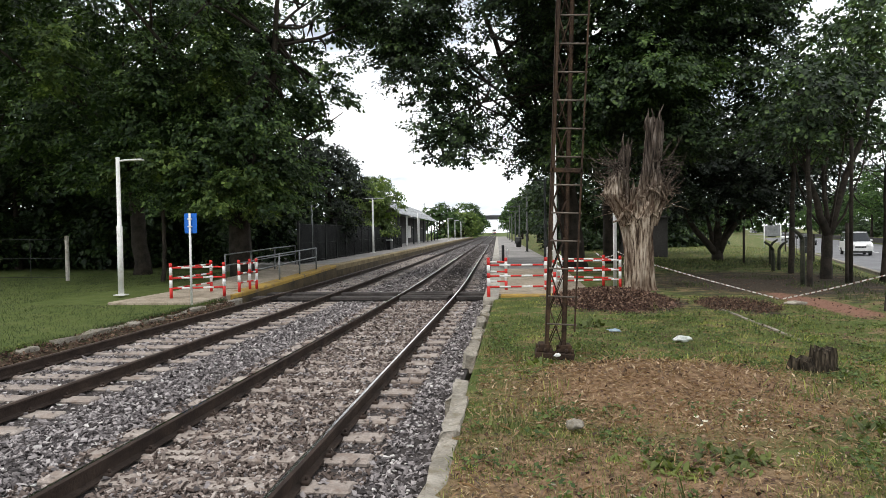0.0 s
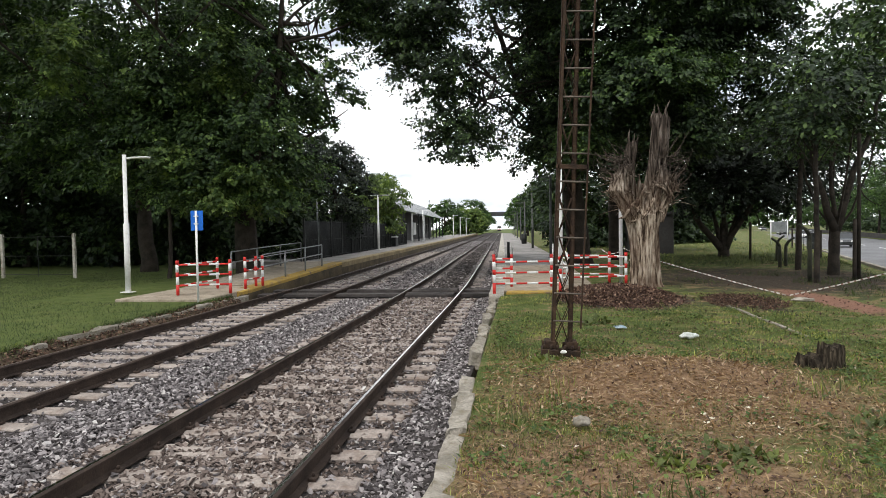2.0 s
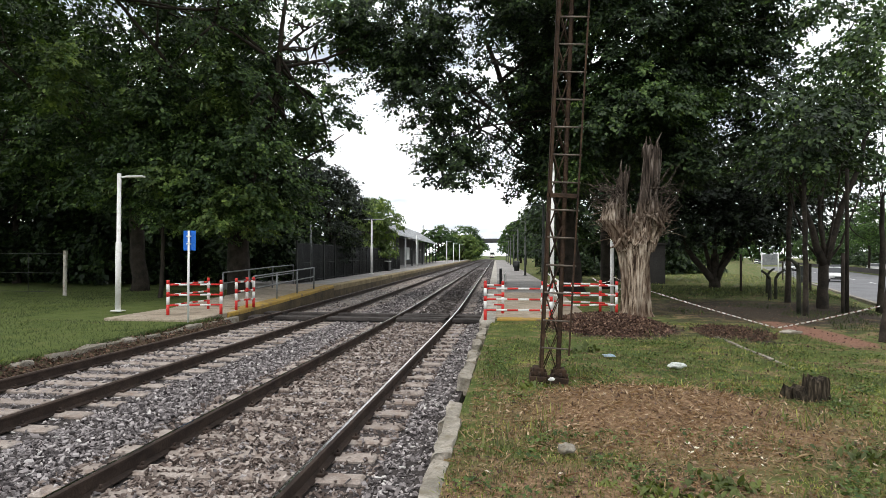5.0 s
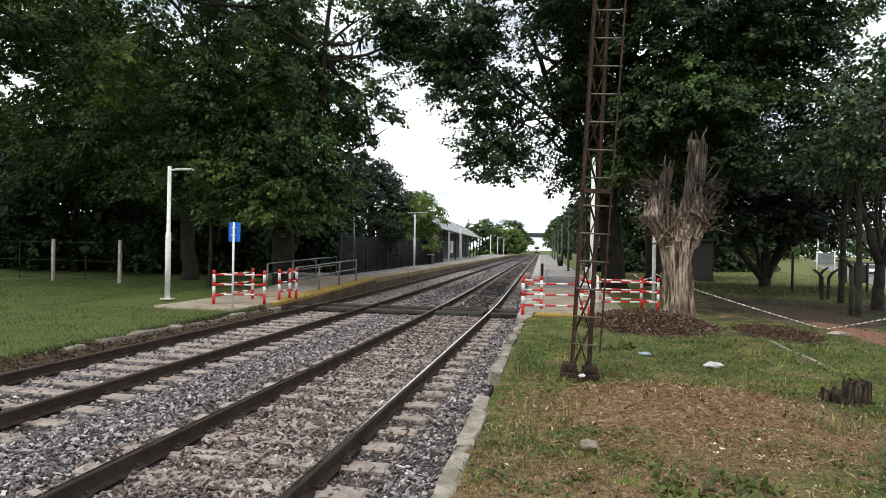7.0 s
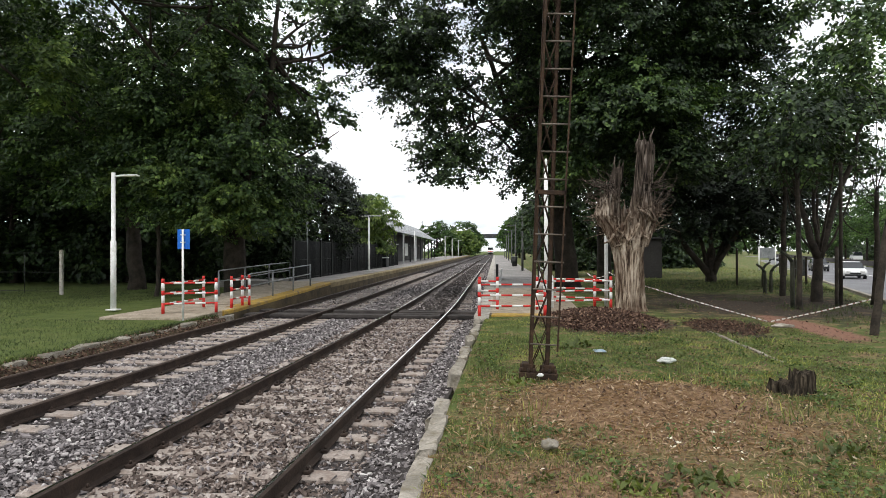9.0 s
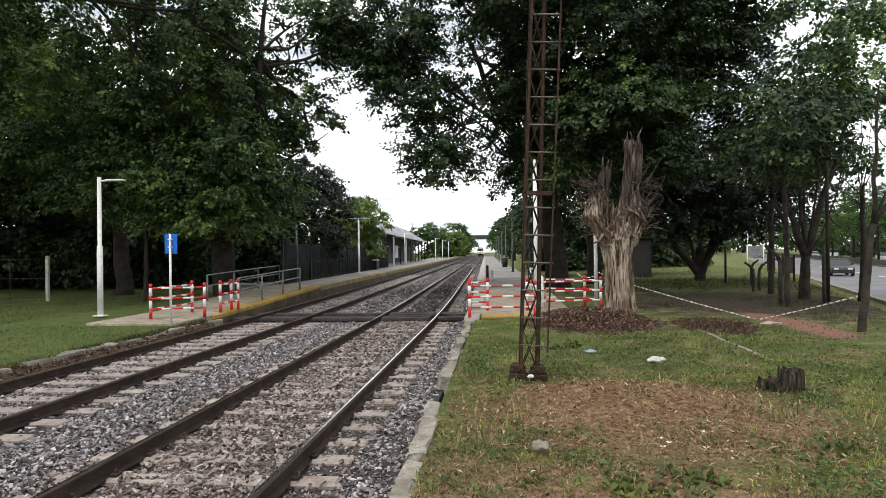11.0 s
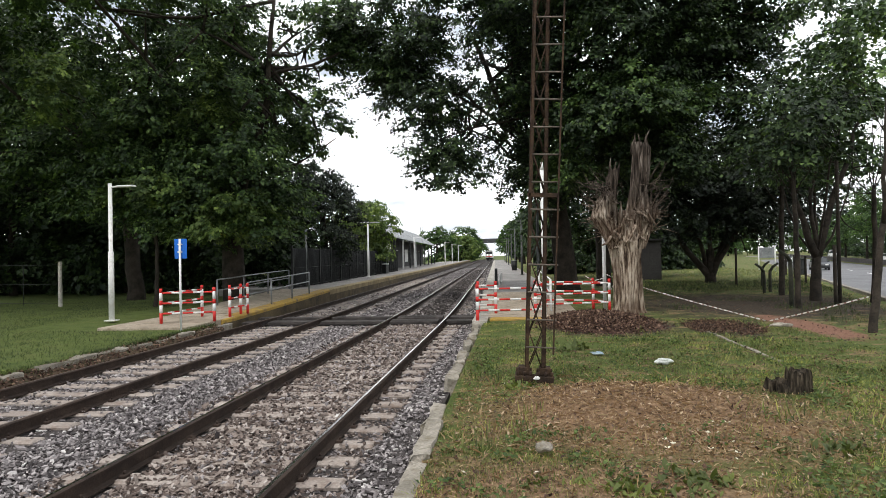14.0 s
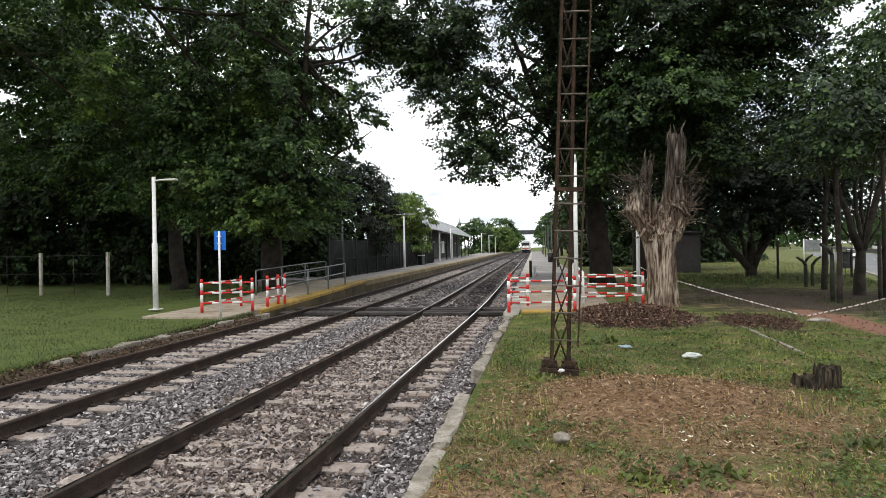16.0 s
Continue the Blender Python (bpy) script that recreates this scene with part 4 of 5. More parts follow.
x, y = scatter(9000, (-0.6, 4.5), (4, 9.5), lambda x, y: rng.uniform() < 1.1 * math.exp(-((x - 1.5) / 1.5) ** 2 - ((y - 6.9) / 1.1) ** 2))
flakes("mound_chips", on_ground(x, y, 0.018), 0.06, leaf_mat("tan_chip", (0.09, 0.055, 0.035), (0.27, 0.18, 0.11), (0.5, 0.38, 0.25), 0.0), "broken tan bark and straw chips on the mound", "wood chips", 0.8, 0.17)
x, y = scatter(2600, (-0.6, 4.5), (3, 9.5), lambda x, y: rng.uniform() < 0.15 + 0.9 * math.exp(-((x - 1.2) / 1.4) ** 2 - ((y - 7.0) / 1.0) ** 2))
flakes("long_straw", on_ground(x, y, 0.02), 0.13, M_STRAW, "long dry stalks lying on the mound", "straw", 0.85, 0.045)
x, y = scatter(4200, (-0.6, 6), (3, 14), lambda x, y: True)
flakes("leaf_litter", on_ground(x, y, 0.012), 0.045, M_CHIP, "brown fallen leaves and bark scraps", "leaf litter", 0.85, 0.35)
M_CLOVER = leaf_mat("clover_leaf", (0.03, 0.055, 0.012), (0.065, 0.11, 0.024), (0.14, 0.19, 0.05), 0.25)
x, y = scatter(60000, (-0.62, 6.5), (2.8, 14), lambda x, y: grassy(x, y) and patch_noise(x, y, 1.7, 6.1) + 0.5 * patch_noise(x, y, 5.0, 2.6) > 0.02)
p = on_ground(x, y, 0.0)
p[:, 2] += rng.uniform(0.012, 0.06, len(x))
flakes("clover", p, 0.042, M_CLOVER, "low broad-leaved clover and plantain in the grass", "clover", 0.75, 0.42)
x, y = scatter(26000, (-0.62, 6.5), (2.8, 12), lambda x, y: patch_noise(x, y, 2.2, 3.7) > 0.05)
flakes("dead_thatch", on_ground(x, y, 0.018), 0.05, leaf_mat("dead_thatch", (0.05, 0.03, 0.017), (0.11, 0.07, 0.038), (0.3, 0.21, 0.11), 0.0), "brown dead thatch between the grass tufts", "thatch", 0.8, 0.14)
x, y = scatter(170, (-0.6, 4), (3, 10), lambda x, y: True)
flakes("pale_scraps", on_ground(x, y, 0.015), 0.045, leaf_mat("pale_scrap", (0.3, 0.26, 0.18), (0.45, 0.4, 0.3), (0.6, 0.55, 0.45), 0.0), "pale wood scraps and dry petals", "litter", 0.85, 0.3)
n = 5200
bx_, by_ = rng.uniform(-8.2, -7.74, n), rng.uniform(3, 17, n)
flakes("bank_litter", np.stack([bx_, by_, np.interp(bx_, [-8.2, -8.05, -7.85, -7.72], [0.26, 0.2, 0.08, 0.0]) + 0.012], 1), 0.06, M_CHIP, "dead leaves and soil crumbs on the bank", "leaf litter", 0.6, 0.3)
n = 5000
gxx, gyy = -8.28 + np.abs(rng.normal(size=n)) * 0.1, rng.uniform(4, 17, n)
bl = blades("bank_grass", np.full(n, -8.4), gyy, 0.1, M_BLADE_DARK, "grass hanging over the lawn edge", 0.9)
co = np.empty(len(bl.data.vertices) * 3, np.float32)
bl.data.vertices.foreach_get("co", co)
co = co.reshape(-1, 5, 3)
co[:, :, 0] += (gxx + 8.4)[:, None]
co[:, :, 2] -= np.clip((gxx + 8.2) * 0.6, 0, 0.3)[:, None]
bl.data.vertices.foreach_set("co", co.ravel())
x, y = scatter(4500, (4.2, 14), (13, 32), lambda x, y: (x - 11.0) < (y - 19.8) * 0.315)
flakes("park_leaf_litter", on_ground(x, y, 0.012), 0.055, M_CHIP, "brown leaf litter under the park trees", "leaf litter", 0.85, 0.35)


def weed(label, x, y, n, size, spread, name="weed_plant", material=None):
    """A rosette of long pointed leaves on short stalks."""
    t = thing(name, label, "weed", pose(x, y, ground_z(x, y)), "weeds on the lawn")
    for i in range(n):
        a, tilt, L = rng.uniform(0, 6.28), rng.uniform(0.4, 1.6), size * rng.uniform(0.6, 1.3)
        o = Vector((rng.normal() * spread, rng.normal() * spread, 0))
        d = Vector((math.cos(a) * tilt, math.sin(a) * tilt, 1)).normalized()
        sd = Vector((-math.sin(a), math.cos(a), 0))
        bm = bmesh.new()
        rows = []
        for k, w in ((0, 0.03), (0.35, 0.17), (0.7, 0.15), (1.0, 0.015)):
            c = o + d * L * k + Vector((0, 0, -0.4 * L * k * k * tilt))
            rows.append([bm.verts.new(c - sd * L * w), bm.verts.new(c + Vector((0, 0, -0.02 * L))), bm.verts.new(c + sd * L * w)])
        for p, q in zip(rows, rows[1:]):
            for j in (0, 1):
                bm.faces.new((p[j], p[j + 1], q[j + 1], q[j]))
        part("leaf", bm, material or M_BLADE, t)
    return t


for x, y, n, s in ((0.9, 4.75, 16, 0.2), (1.02, 4.85, 16, 0.2), (1.14, 4.7, 14, 0.18), (0.98, 4.62, 14, 0.18), (1.42, 4.95, 18, 0.22), (1.55, 5.02, 18, 0.22), (1.7, 4.9, 14, 0.18), (1.5, 4.7, 12, 0.18), (0.25, 4.85, 10, 0.15), (0.62, 4.9, 9, 0.13), (2.9, 5.75, 12, 0.2), (3.05, 5.85, 12, 0.18), (0.2, 8.35, 16, 0.22), (0.05, 8.2, 12, 0.2), (2.6, 5.6, 10, 0.14), (3.0, 6.2, 10, 0.16), (1.05, 11.9, 18, 0.32), (1.3, 12.2, 16, 0.3), (2.9, 11.2, 14, 0.24), (1.5, 8.7, 9, 0.2), (3.9, 7.6, 12, 0.2), (-0.35, 9.8, 10, 0.13), (-0.3, 6.4, 9, 0.11), (-8.05, 13.8, 12, 0.22), (-8.3, 9.6, 10, 0.18)):
    weed("green leafy weed growing in the short grass", x, y, int(n * 2), s * 0.58, s * 0.36)
M_PETAL = leaf_mat("pale_petal", (0.55, 0.52, 0.42), (0.68, 0.66, 0.55), (0.78, 0.76, 0.68), 0.2)
for i in range(13):
    x, y = 1.35 + rng.uniform(0, 0.9), 5.2 + rng.uniform(0, 0.9)
    t = thing("dry_flower", "pale withered flower on a thin dry stalk", "flower", pose(x, y, ground_z(x, y)), "pale flowers")
    top = Vector((rng.normal() * 0.06, rng.normal() * 0.04, rng.uniform(0.05, 0.2)))
    part("stalk", tubed([(0, 0, -0.02), top * 0.6 + Vector((0.01, 0, 0)), top], [0.004, 0.003, 0.002], 5), M_STRAW, t)
    for j in range(4):
        a = rng.uniform(0, 6.28)
        d, sd = Vector((math.cos(a), math.sin(a), 0.5)) * 0.032, Vector((-math.sin(a), math.cos(a), 0)) * 0.012
        bm = bmesh.new()
        bm.faces.new([bm.verts.new(c) for c in (top, top + d * 0.6 - sd, top + d, top + d * 0.6 + sd)])
        part("petal", bm, M_PETAL, t)


def lump(name, label, category, m, size, material, seed):
    bm = bmesh.new()
    bmesh.ops.create_icosphere(bm, subdivisions=3, radius=1)
    for v in bm.verts:
        k = 1 + 0.5 * noise.noise(v.co * 1.4 + Vector((seed, 0, 0))) + 0.22 * noise.noise(v.co * 4 + Vector((0, seed, 0)))
        v.co = Vector((v.co.x * size[0], v.co.y * size[1], v.co.z * size[2])) * k
    ob = link(name, bm, material, smooth=True)
    ob.matrix_basis = m
    return tagged(ob, label, category)


lump("rubble_stone", "pale grey lump of broken concrete on the grass", "stone", pose(0.36, 5.57, 0.36), (0.075, 0.06, 0.045), M_KERB, 1.0)
lump("plastic_bag", "crumpled white plastic bag lying on the lawn", "plastic bag", pose(2.47, 10.32, 0.34), (0.12, 0.09, 0.055), two_scale("white_plastic", (0.5, 0.53, 0.5), (0.72, 0.74, 0.7), 9, 30, 0.4, bmp=1.0), 2.0)
lump("blue_wrapper", "flattened pale blue plastic wrapper on the grass", "litter", pose(1.55, 11.24, 0.33), (0.11, 0.07, 0.025), two_scale("blue_plastic", (0.22, 0.33, 0.42), (0.45, 0.52, 0.55), 9, 30, 0.4, bmp=0.8), 3.0)
lump("paper_scrap", "crumpled white paper caught between the mast feet", "litter", pose(0.41, 8.64, 0.385), (0.04, 0.02, 0.024), M_WHITE, 5.0)
lump("concrete_scrap", "pale scrap of concrete on the red dirt path", "stone", pose(6.25, 15.43, 0.33), (0.24, 0.1, 0.05), M_KERB, 4.0)

# cut stump with a fallen slab beside it
M_CUT, ct, cb = mat("weathered_stump_wood", 0.95, 0, 0.1)
c_tc, c_mp = ct.nodes.new("ShaderNodeTexCoord"), ct.nodes.new("ShaderNodeMapping")
c_mp.inputs["Scale"].default_value = (30, 30, 4)
ct.links.new(c_tc.outputs["Object"], c_mp.inputs[0])
c_f = noise_node(ct, 1.0, 6, c_mp.outputs[0])
ct.links.new(ramp(ct, c_f, [(0.36, (0.012, 0.01, 0.008)), (0.5, (0.035, 0.028, 0.02)), (0.7, (0.13, 0.105, 0.075))]), cb.inputs["Base Color"])
bump(ct, cb, c_f, 1.0, 0.03)
cut = thing("cut_stump", "low dark weathered tree stump in the grass", "tree stump", pose(3.6, 8.25, 0.28))
bm = bmesh.new()
rough_column(bm, [(0, 0, -0.05), (0, 0, 0.1), (0.01, 0, 0.22), (0.01, 0, 0.27)], [0.17, 0.145, 0.14, 0.13], 26, 0.3, 7.0)
part("stump", bm, M_CUT, cut)
bm = bmesh.new()
rough_column(bm, [(-0.17, 0, -0.05), (-0.19, 0, 0.08), (-0.21, 0, 0.16)], [0.16, 0.13, 0.09], 20, 0.55, 9.0)
part("broken_root", bm, M_CUT, cut)

# old path edging
edg = thing("path_edging", "old concrete edging strip half sunk in the grass", "kerb", kind="structure")
for i in range(5):
    k = i / 5
    ob = part("kerb_stone", boxed((-0.032, 0, -0.1), (0.032, 0.89, 0.025), 0.01), M_KERB, edg)
    ob.matrix_basis = pose(4.36 - 0.05 * k, 15.0 - 4.5 * k - 0.9, 0.28 + 0.01 * (i % 2), 0, 0, -0.6)

# debris patch of twigs
n = 2200
r, a = np.sqrt(rng.uniform(0, 1, n)), rng.uniform(0, 6.28, n)
flakes("debris_patch", np.stack([4.95 + 0.85 * r * np.cos(a), 15.4 + 1.5 * r * np.sin(a), 0.3 + rng.uniform(0, 0.12, n) * (1 - r)], 1), 0.1, M_CHIP, "pile of dark twigs and dry leaves", "debris", 0.6, 0.12)


# ---- striped tape ----
def tape(label, pts):
    t = thing("barrier_tape", label, "barrier tape", pose(*pts[0]))
    o = Vector(pts[0])
    k = 0
    for a, b in zip(pts, pts[1:]):
        a, b = Vector(a) - o, Vector(b) - o
        n = max(3, int((b - a).length / 0.05))
        for i in range(n):
            p, q = a.lerp(b, i / n), a.lerp(b, (i + 1) / n)
            sag = lambda u: Vector((0, 0, -0.02 * math.sin(math.pi * u)))
            p, q = p + sag(i / n), q + sag((i + 1) / n)
            tw = 0.03 * math.sin(i * 0.8)
            bm = bmesh.new()
            side = Vector((tw * 0.3, 0.006, 0.014))
            th = Vector((0, 0.004, 0))
            vs = [bm.verts.new(c) for c in (p - side, q - side, q + side, p + side, p - side + th, q - side + th, q + side + th, p + side + th)]
            for f in ((0, 1, 2, 3), (7, 6, 5, 4), (0, 4, 5, 1), (3, 2, 6, 7)):
                bm.faces.new([vs[j] for j in f])
            part("tape_band", bm, M_TAPE_PALE if i % 3 else M_TAPE_RED, t)
    return t


M_TAPE_PALE = two_scale("dusty_white_tape", (0.42, 0.4, 0.36), (0.6, 0.58, 0.54), 4, 20, 0.6, bmp=0.1, grain=0.2)
M_TAPE_RED = two_scale("faded_red_tape", (0.12, 0.07, 0.05), (0.2, 0.11, 0.08), 4, 20, 0.5, bmp=0.1)
tape("red and white warning tape tied between trees", [(3.9, 19.6, 1.04), (6.4, 16.6, 0.3), (7.75, 14.6, 1.02)])

tape("slack end of warning tape tied to the white pole", [(2.35, 20.6, 1.4), (2.62, 20.5, 1.22), (2.95, 20.42, 1.3)])
tape("loose warning tape hanging beside the dead trunk", [(3.0, 20.4, 1.42), (3.25, 19.85, 1.3), (2.97, 19.65, 0.85)])

# ---- trees ----
# Crown takes the shaded leaf copy, the low boughs the lighter lit one.
tree("tall plane tree with a broad crown over the platform", (2.75, 31.5, 0.2), (1.9, 31.0, 6.5), 0.6,
     [((-1.2, 28, 11.0), (4.4, 5, 3.4), 1.2), ((-2.7, 27, 6.9), (1.4, 2.0, 1.7), 0.32), ((-5.5, 28, 12.0), (2.2, 2.4, 1.8), 0.3), ((9.5, 26, 11.6), (1.8, 2.5, 1.4), 0.3), ((-4.2, 27.5, 9.9), (1.4, 2.3, 1.8), 0.24), ((0.9, 28, 6.9), (1.5, 2.5, 2.2), 0.3),
      ((4.4, 27, 11), (4.2, 5, 4.2), 2.0), ((6.0, 29, 8.4), (2.4, 4.0, 3.2), 0.7), ((2.2, 25, 13.0), (6.5, 4, 2.2), 1.3), ((7.6, 27, 11.6), (2.2, 3, 2.0), 0.7), ((8.0, 27.5, 9.6), (0.9, 2.0, 1.5), 0.12), ((9.2, 26.5, 8.9), (1.6, 2, 1.6), 0.17), ((2.4, 28.5, 6.6), (2.0, 2, 2.4), 0.45), ((4.6, 24.5, 6.4), (2.9, 2.5, 1.5), 0.5)],
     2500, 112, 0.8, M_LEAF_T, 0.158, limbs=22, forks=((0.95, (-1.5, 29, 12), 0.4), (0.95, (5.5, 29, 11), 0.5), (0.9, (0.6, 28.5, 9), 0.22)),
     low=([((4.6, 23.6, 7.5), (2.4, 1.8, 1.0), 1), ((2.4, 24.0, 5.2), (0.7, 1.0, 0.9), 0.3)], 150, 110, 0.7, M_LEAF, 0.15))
tree("big dark leafy tree on the lawn by the platform", (-12.2, 27.5, 0.2), (-12.6, 27.5, 7.0), 0.55,
     # The last blob, at y 19, is unseen and added to shade the lawn.
     [((-11.5, 26, 5.4), (3.2, 3.2, 2.7), 1.2), ((-13.8, 27, 10.5), (4.5, 4.5, 4.5), 1.6), ((-10.3, 27.5, 9.4), (1.3, 2.6, 2.8), 0.17), ((-8.4, 28, 8.4), (1.3, 1.6, 2.0), 0.13), ((-8.5, 28, 11.9), (2.1, 2, 2.0), 0.22), ((-7.4, 28.5, 12.8), (2.0, 2, 1.3), 0.24), ((-16.5, 26, 6.5), (3.2, 3, 3.0), 0.9), ((-15.5, 19, 13.2), (6, 5, 2.2), 1.2)],
     1650, 100, 0.75, M_LEAF, 0.168, limbs=20, forks=((0.5, (-9.5, 25.4, 12.8), 0.36),),
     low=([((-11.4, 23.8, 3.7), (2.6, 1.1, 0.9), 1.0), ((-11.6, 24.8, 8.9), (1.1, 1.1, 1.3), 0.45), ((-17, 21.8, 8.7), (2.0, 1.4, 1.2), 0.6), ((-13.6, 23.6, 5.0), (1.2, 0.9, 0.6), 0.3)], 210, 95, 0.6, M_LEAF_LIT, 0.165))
tree("broad leafy tree at the edge of the lawn", (-18.0, 29.0, 0.2), (-18.5, 29, 7.0), 0.4,
     # The blob at y 19 sits out of view, added for lawn shade.
     [((-19, 27.5, 9), (5, 4, 5), 1.5), ((-24, 28, 10), (4.5, 4, 5.5), 1.1), ((-21, 26, 13), (7, 4, 2.5), 0.9), ((-24, 19, 13.5), (6, 5, 2.2), 0.9), ((-28, 27, 10), (4, 4, 5), 0.9)],
     1150, 70, 0.85, M_LEAF, 0.21, limbs=8)
tree("dark dense evergreen beside the fence", (-12.6, 42, 0.2), (-12.6, 42, 5), 0.3,
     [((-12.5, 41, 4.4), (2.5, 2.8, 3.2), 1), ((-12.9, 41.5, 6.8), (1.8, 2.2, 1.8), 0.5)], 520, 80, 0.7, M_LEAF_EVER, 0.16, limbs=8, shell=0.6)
tree("pale willow drooping over the platform fence", (-13.8, 57, 0.2), (-13.6, 57, 5), 0.3,
     [((-12.9, 55, 5.4), (2.5, 3, 2.4), 1), ((-12.2, 55, 3.8), (1.5, 2, 1.9), 0.4)], 300, 60, 0.7, M_LEAF_WILLOW, 0.2, limbs=8, droop=1.4)
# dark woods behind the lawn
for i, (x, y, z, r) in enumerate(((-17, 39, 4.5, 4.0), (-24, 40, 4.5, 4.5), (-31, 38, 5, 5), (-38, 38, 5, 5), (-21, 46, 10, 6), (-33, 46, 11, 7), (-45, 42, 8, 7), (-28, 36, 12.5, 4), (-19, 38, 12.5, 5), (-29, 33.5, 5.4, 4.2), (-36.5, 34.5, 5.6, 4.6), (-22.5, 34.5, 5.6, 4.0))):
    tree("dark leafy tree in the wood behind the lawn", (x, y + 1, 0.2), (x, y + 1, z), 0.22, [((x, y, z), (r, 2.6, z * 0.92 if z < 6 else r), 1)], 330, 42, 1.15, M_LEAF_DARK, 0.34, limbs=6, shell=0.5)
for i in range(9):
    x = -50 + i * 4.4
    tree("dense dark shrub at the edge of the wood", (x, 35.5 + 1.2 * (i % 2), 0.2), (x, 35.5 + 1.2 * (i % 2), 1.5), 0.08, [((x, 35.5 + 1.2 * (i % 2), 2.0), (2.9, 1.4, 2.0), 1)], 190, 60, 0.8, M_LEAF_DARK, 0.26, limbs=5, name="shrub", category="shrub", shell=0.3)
for x, y in ((-14.4, 24.5),):
    tree("slim young tree beside the platform", (x, y, 0.2), (x + 0.1, y, 3.4), 0.1, [((x, y, 4.0), (1.2, 1.2, 1.2), 1)], 60, 40, 0.6, M_LEAF, 0.17, limbs=4)

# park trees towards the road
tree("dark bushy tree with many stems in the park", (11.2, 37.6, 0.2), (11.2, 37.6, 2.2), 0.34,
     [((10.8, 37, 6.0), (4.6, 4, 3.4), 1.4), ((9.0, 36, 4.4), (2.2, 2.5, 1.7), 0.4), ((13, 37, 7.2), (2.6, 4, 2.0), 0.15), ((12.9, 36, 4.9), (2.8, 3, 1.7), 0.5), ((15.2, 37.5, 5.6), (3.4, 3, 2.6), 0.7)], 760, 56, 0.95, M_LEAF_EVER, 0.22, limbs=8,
     forks=((0.2, (8.6, 37, 5), 0.6), (0.2, (13.6, 37, 5), 0.6), (0.3, (10.2, 36.6, 5.5), 0.5), (0.3, (12.2, 37.4, 6), 0.5), (0.1, (9.6, 38, 5), 0.45)))
tree("forked park tree with a loose airy crown", (10.62, 23.5, 0.2), (10.66, 23.5, 2.0), 0.22,
     [((10.9, 23.5, 7.4), (1.5, 2.4, 2.1), 0.9), ((11.5, 24, 8.4), (1.3, 2, 1.6), 0.4), ((9.6, 23.5, 5.4), (1.4, 1.6, 1.0), 0.35), ((11.2, 24, 10.5), (1.4, 2.4, 1.4), 0.6)], 190, 72, 0.7, M_LEAF, 0.15, limbs=10,
     forks=((0.9, (9.9, 23.8, 5.6), 0.6), (0.9, (12.6, 24.2, 6.8), 0.6), (0.7, (11.4, 24, 6.5), 0.4)))
for x, y, r, tx, tz in ((8.8, 20.6, 0.09, 8.75, 4.6), (10.6, 26.4, 0.12, 10.7, 5.0), (13.6, 30.5, 0.1, 13.7, 5)):
    tree("slim park tree with a dark trunk", (x, y, 0.2), (tx, y, tz), r, [((tx, y, tz + 1.6), (1.7, 1.7, 1.5), 1)], 90, 60, 0.7, M_LEAF_T, 0.16, limbs=6)
tree("airy tree at the roadside", (14.4, 27.2, 0.0), (14.5, 27.2, 4.4), 0.13, [((14.6, 27, 7.2), (1.9, 2, 2.2), 1), ((13.4, 27, 5.2), (1.1, 1.3, 0.9), 0.3)], 110, 60, 0.7, M_LEAF, 0.16, limbs=7)
tree("leaning park tree with warning tape tied round it", (7.6, 14.3, 0.2), (8.05, 14.5, 2.7), 0.095, [((8.3, 14.8, 6.5), (1.1, 1.3, 1.2), 1), ((9.6, 15, 5.6), (0.9, 1, 0.8), 0.4)], 90, 70, 0.6, M_LEAF, 0.12, limbs=5, forks=((0.95, (8.3, 14.7, 5.6), 0.6), (0.95, (9.4, 14.9, 4.8), 0.5)))
tree("big park tree trunk beside the platform", (5.0, 35.5, 0.2), (5.1, 35.5, 6.5), 0.42, [((6, 34.5, 7.5), (3.5, 3, 2.6), 1)], 260, 44, 0.9, M_LEAF_DARK, 0.22, limbs=8)
tree("leafy tree behind the park", (6.5, 46, 0.2), (6.5, 46, 4), 0.3, [((5.6, 46, 6.0), (4.4, 3, 4.4), 1), ((11, 49, 6), (4, 3, 4.5), 1)], 520, 46, 1.1, M_LEAF_DARK, 0.32, limbs=8)
for i in range(5):
    tree("dense dark shrub behind the park", (4.5 + 3.6 * i, 58 + 3 * i, 0.2), (4.5 + 3.6 * i, 58 + 3 * i, 1.5), 0.08, [((4.5 + 3.6 * i, 58 + 3 * i, 1.9), (2.6, 1.4, 1.9), 1)], 150, 50, 0.8, M_LEAF_DARK, 0.3, limbs=5, name="shrub", category="shrub", shell=0.3)
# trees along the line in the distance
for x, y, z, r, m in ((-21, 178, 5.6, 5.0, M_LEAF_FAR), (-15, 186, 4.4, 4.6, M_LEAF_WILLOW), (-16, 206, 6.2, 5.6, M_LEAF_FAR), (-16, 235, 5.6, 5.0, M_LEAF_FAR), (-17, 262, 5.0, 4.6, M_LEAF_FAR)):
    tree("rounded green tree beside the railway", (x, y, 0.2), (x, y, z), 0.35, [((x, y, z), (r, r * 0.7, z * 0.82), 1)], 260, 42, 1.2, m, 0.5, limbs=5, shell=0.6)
for x, y, z, r in ((4.4, 62, 4.6, 3.2), (3.9, 80, 5.0, 3.4), (3.4, 100, 5.4, 3.6), (2.2, 125, 5.6, 4.0), (1.6, 150, 6, 4.6), (1, 185, 6, 5), (2, 225, 6, 6)):
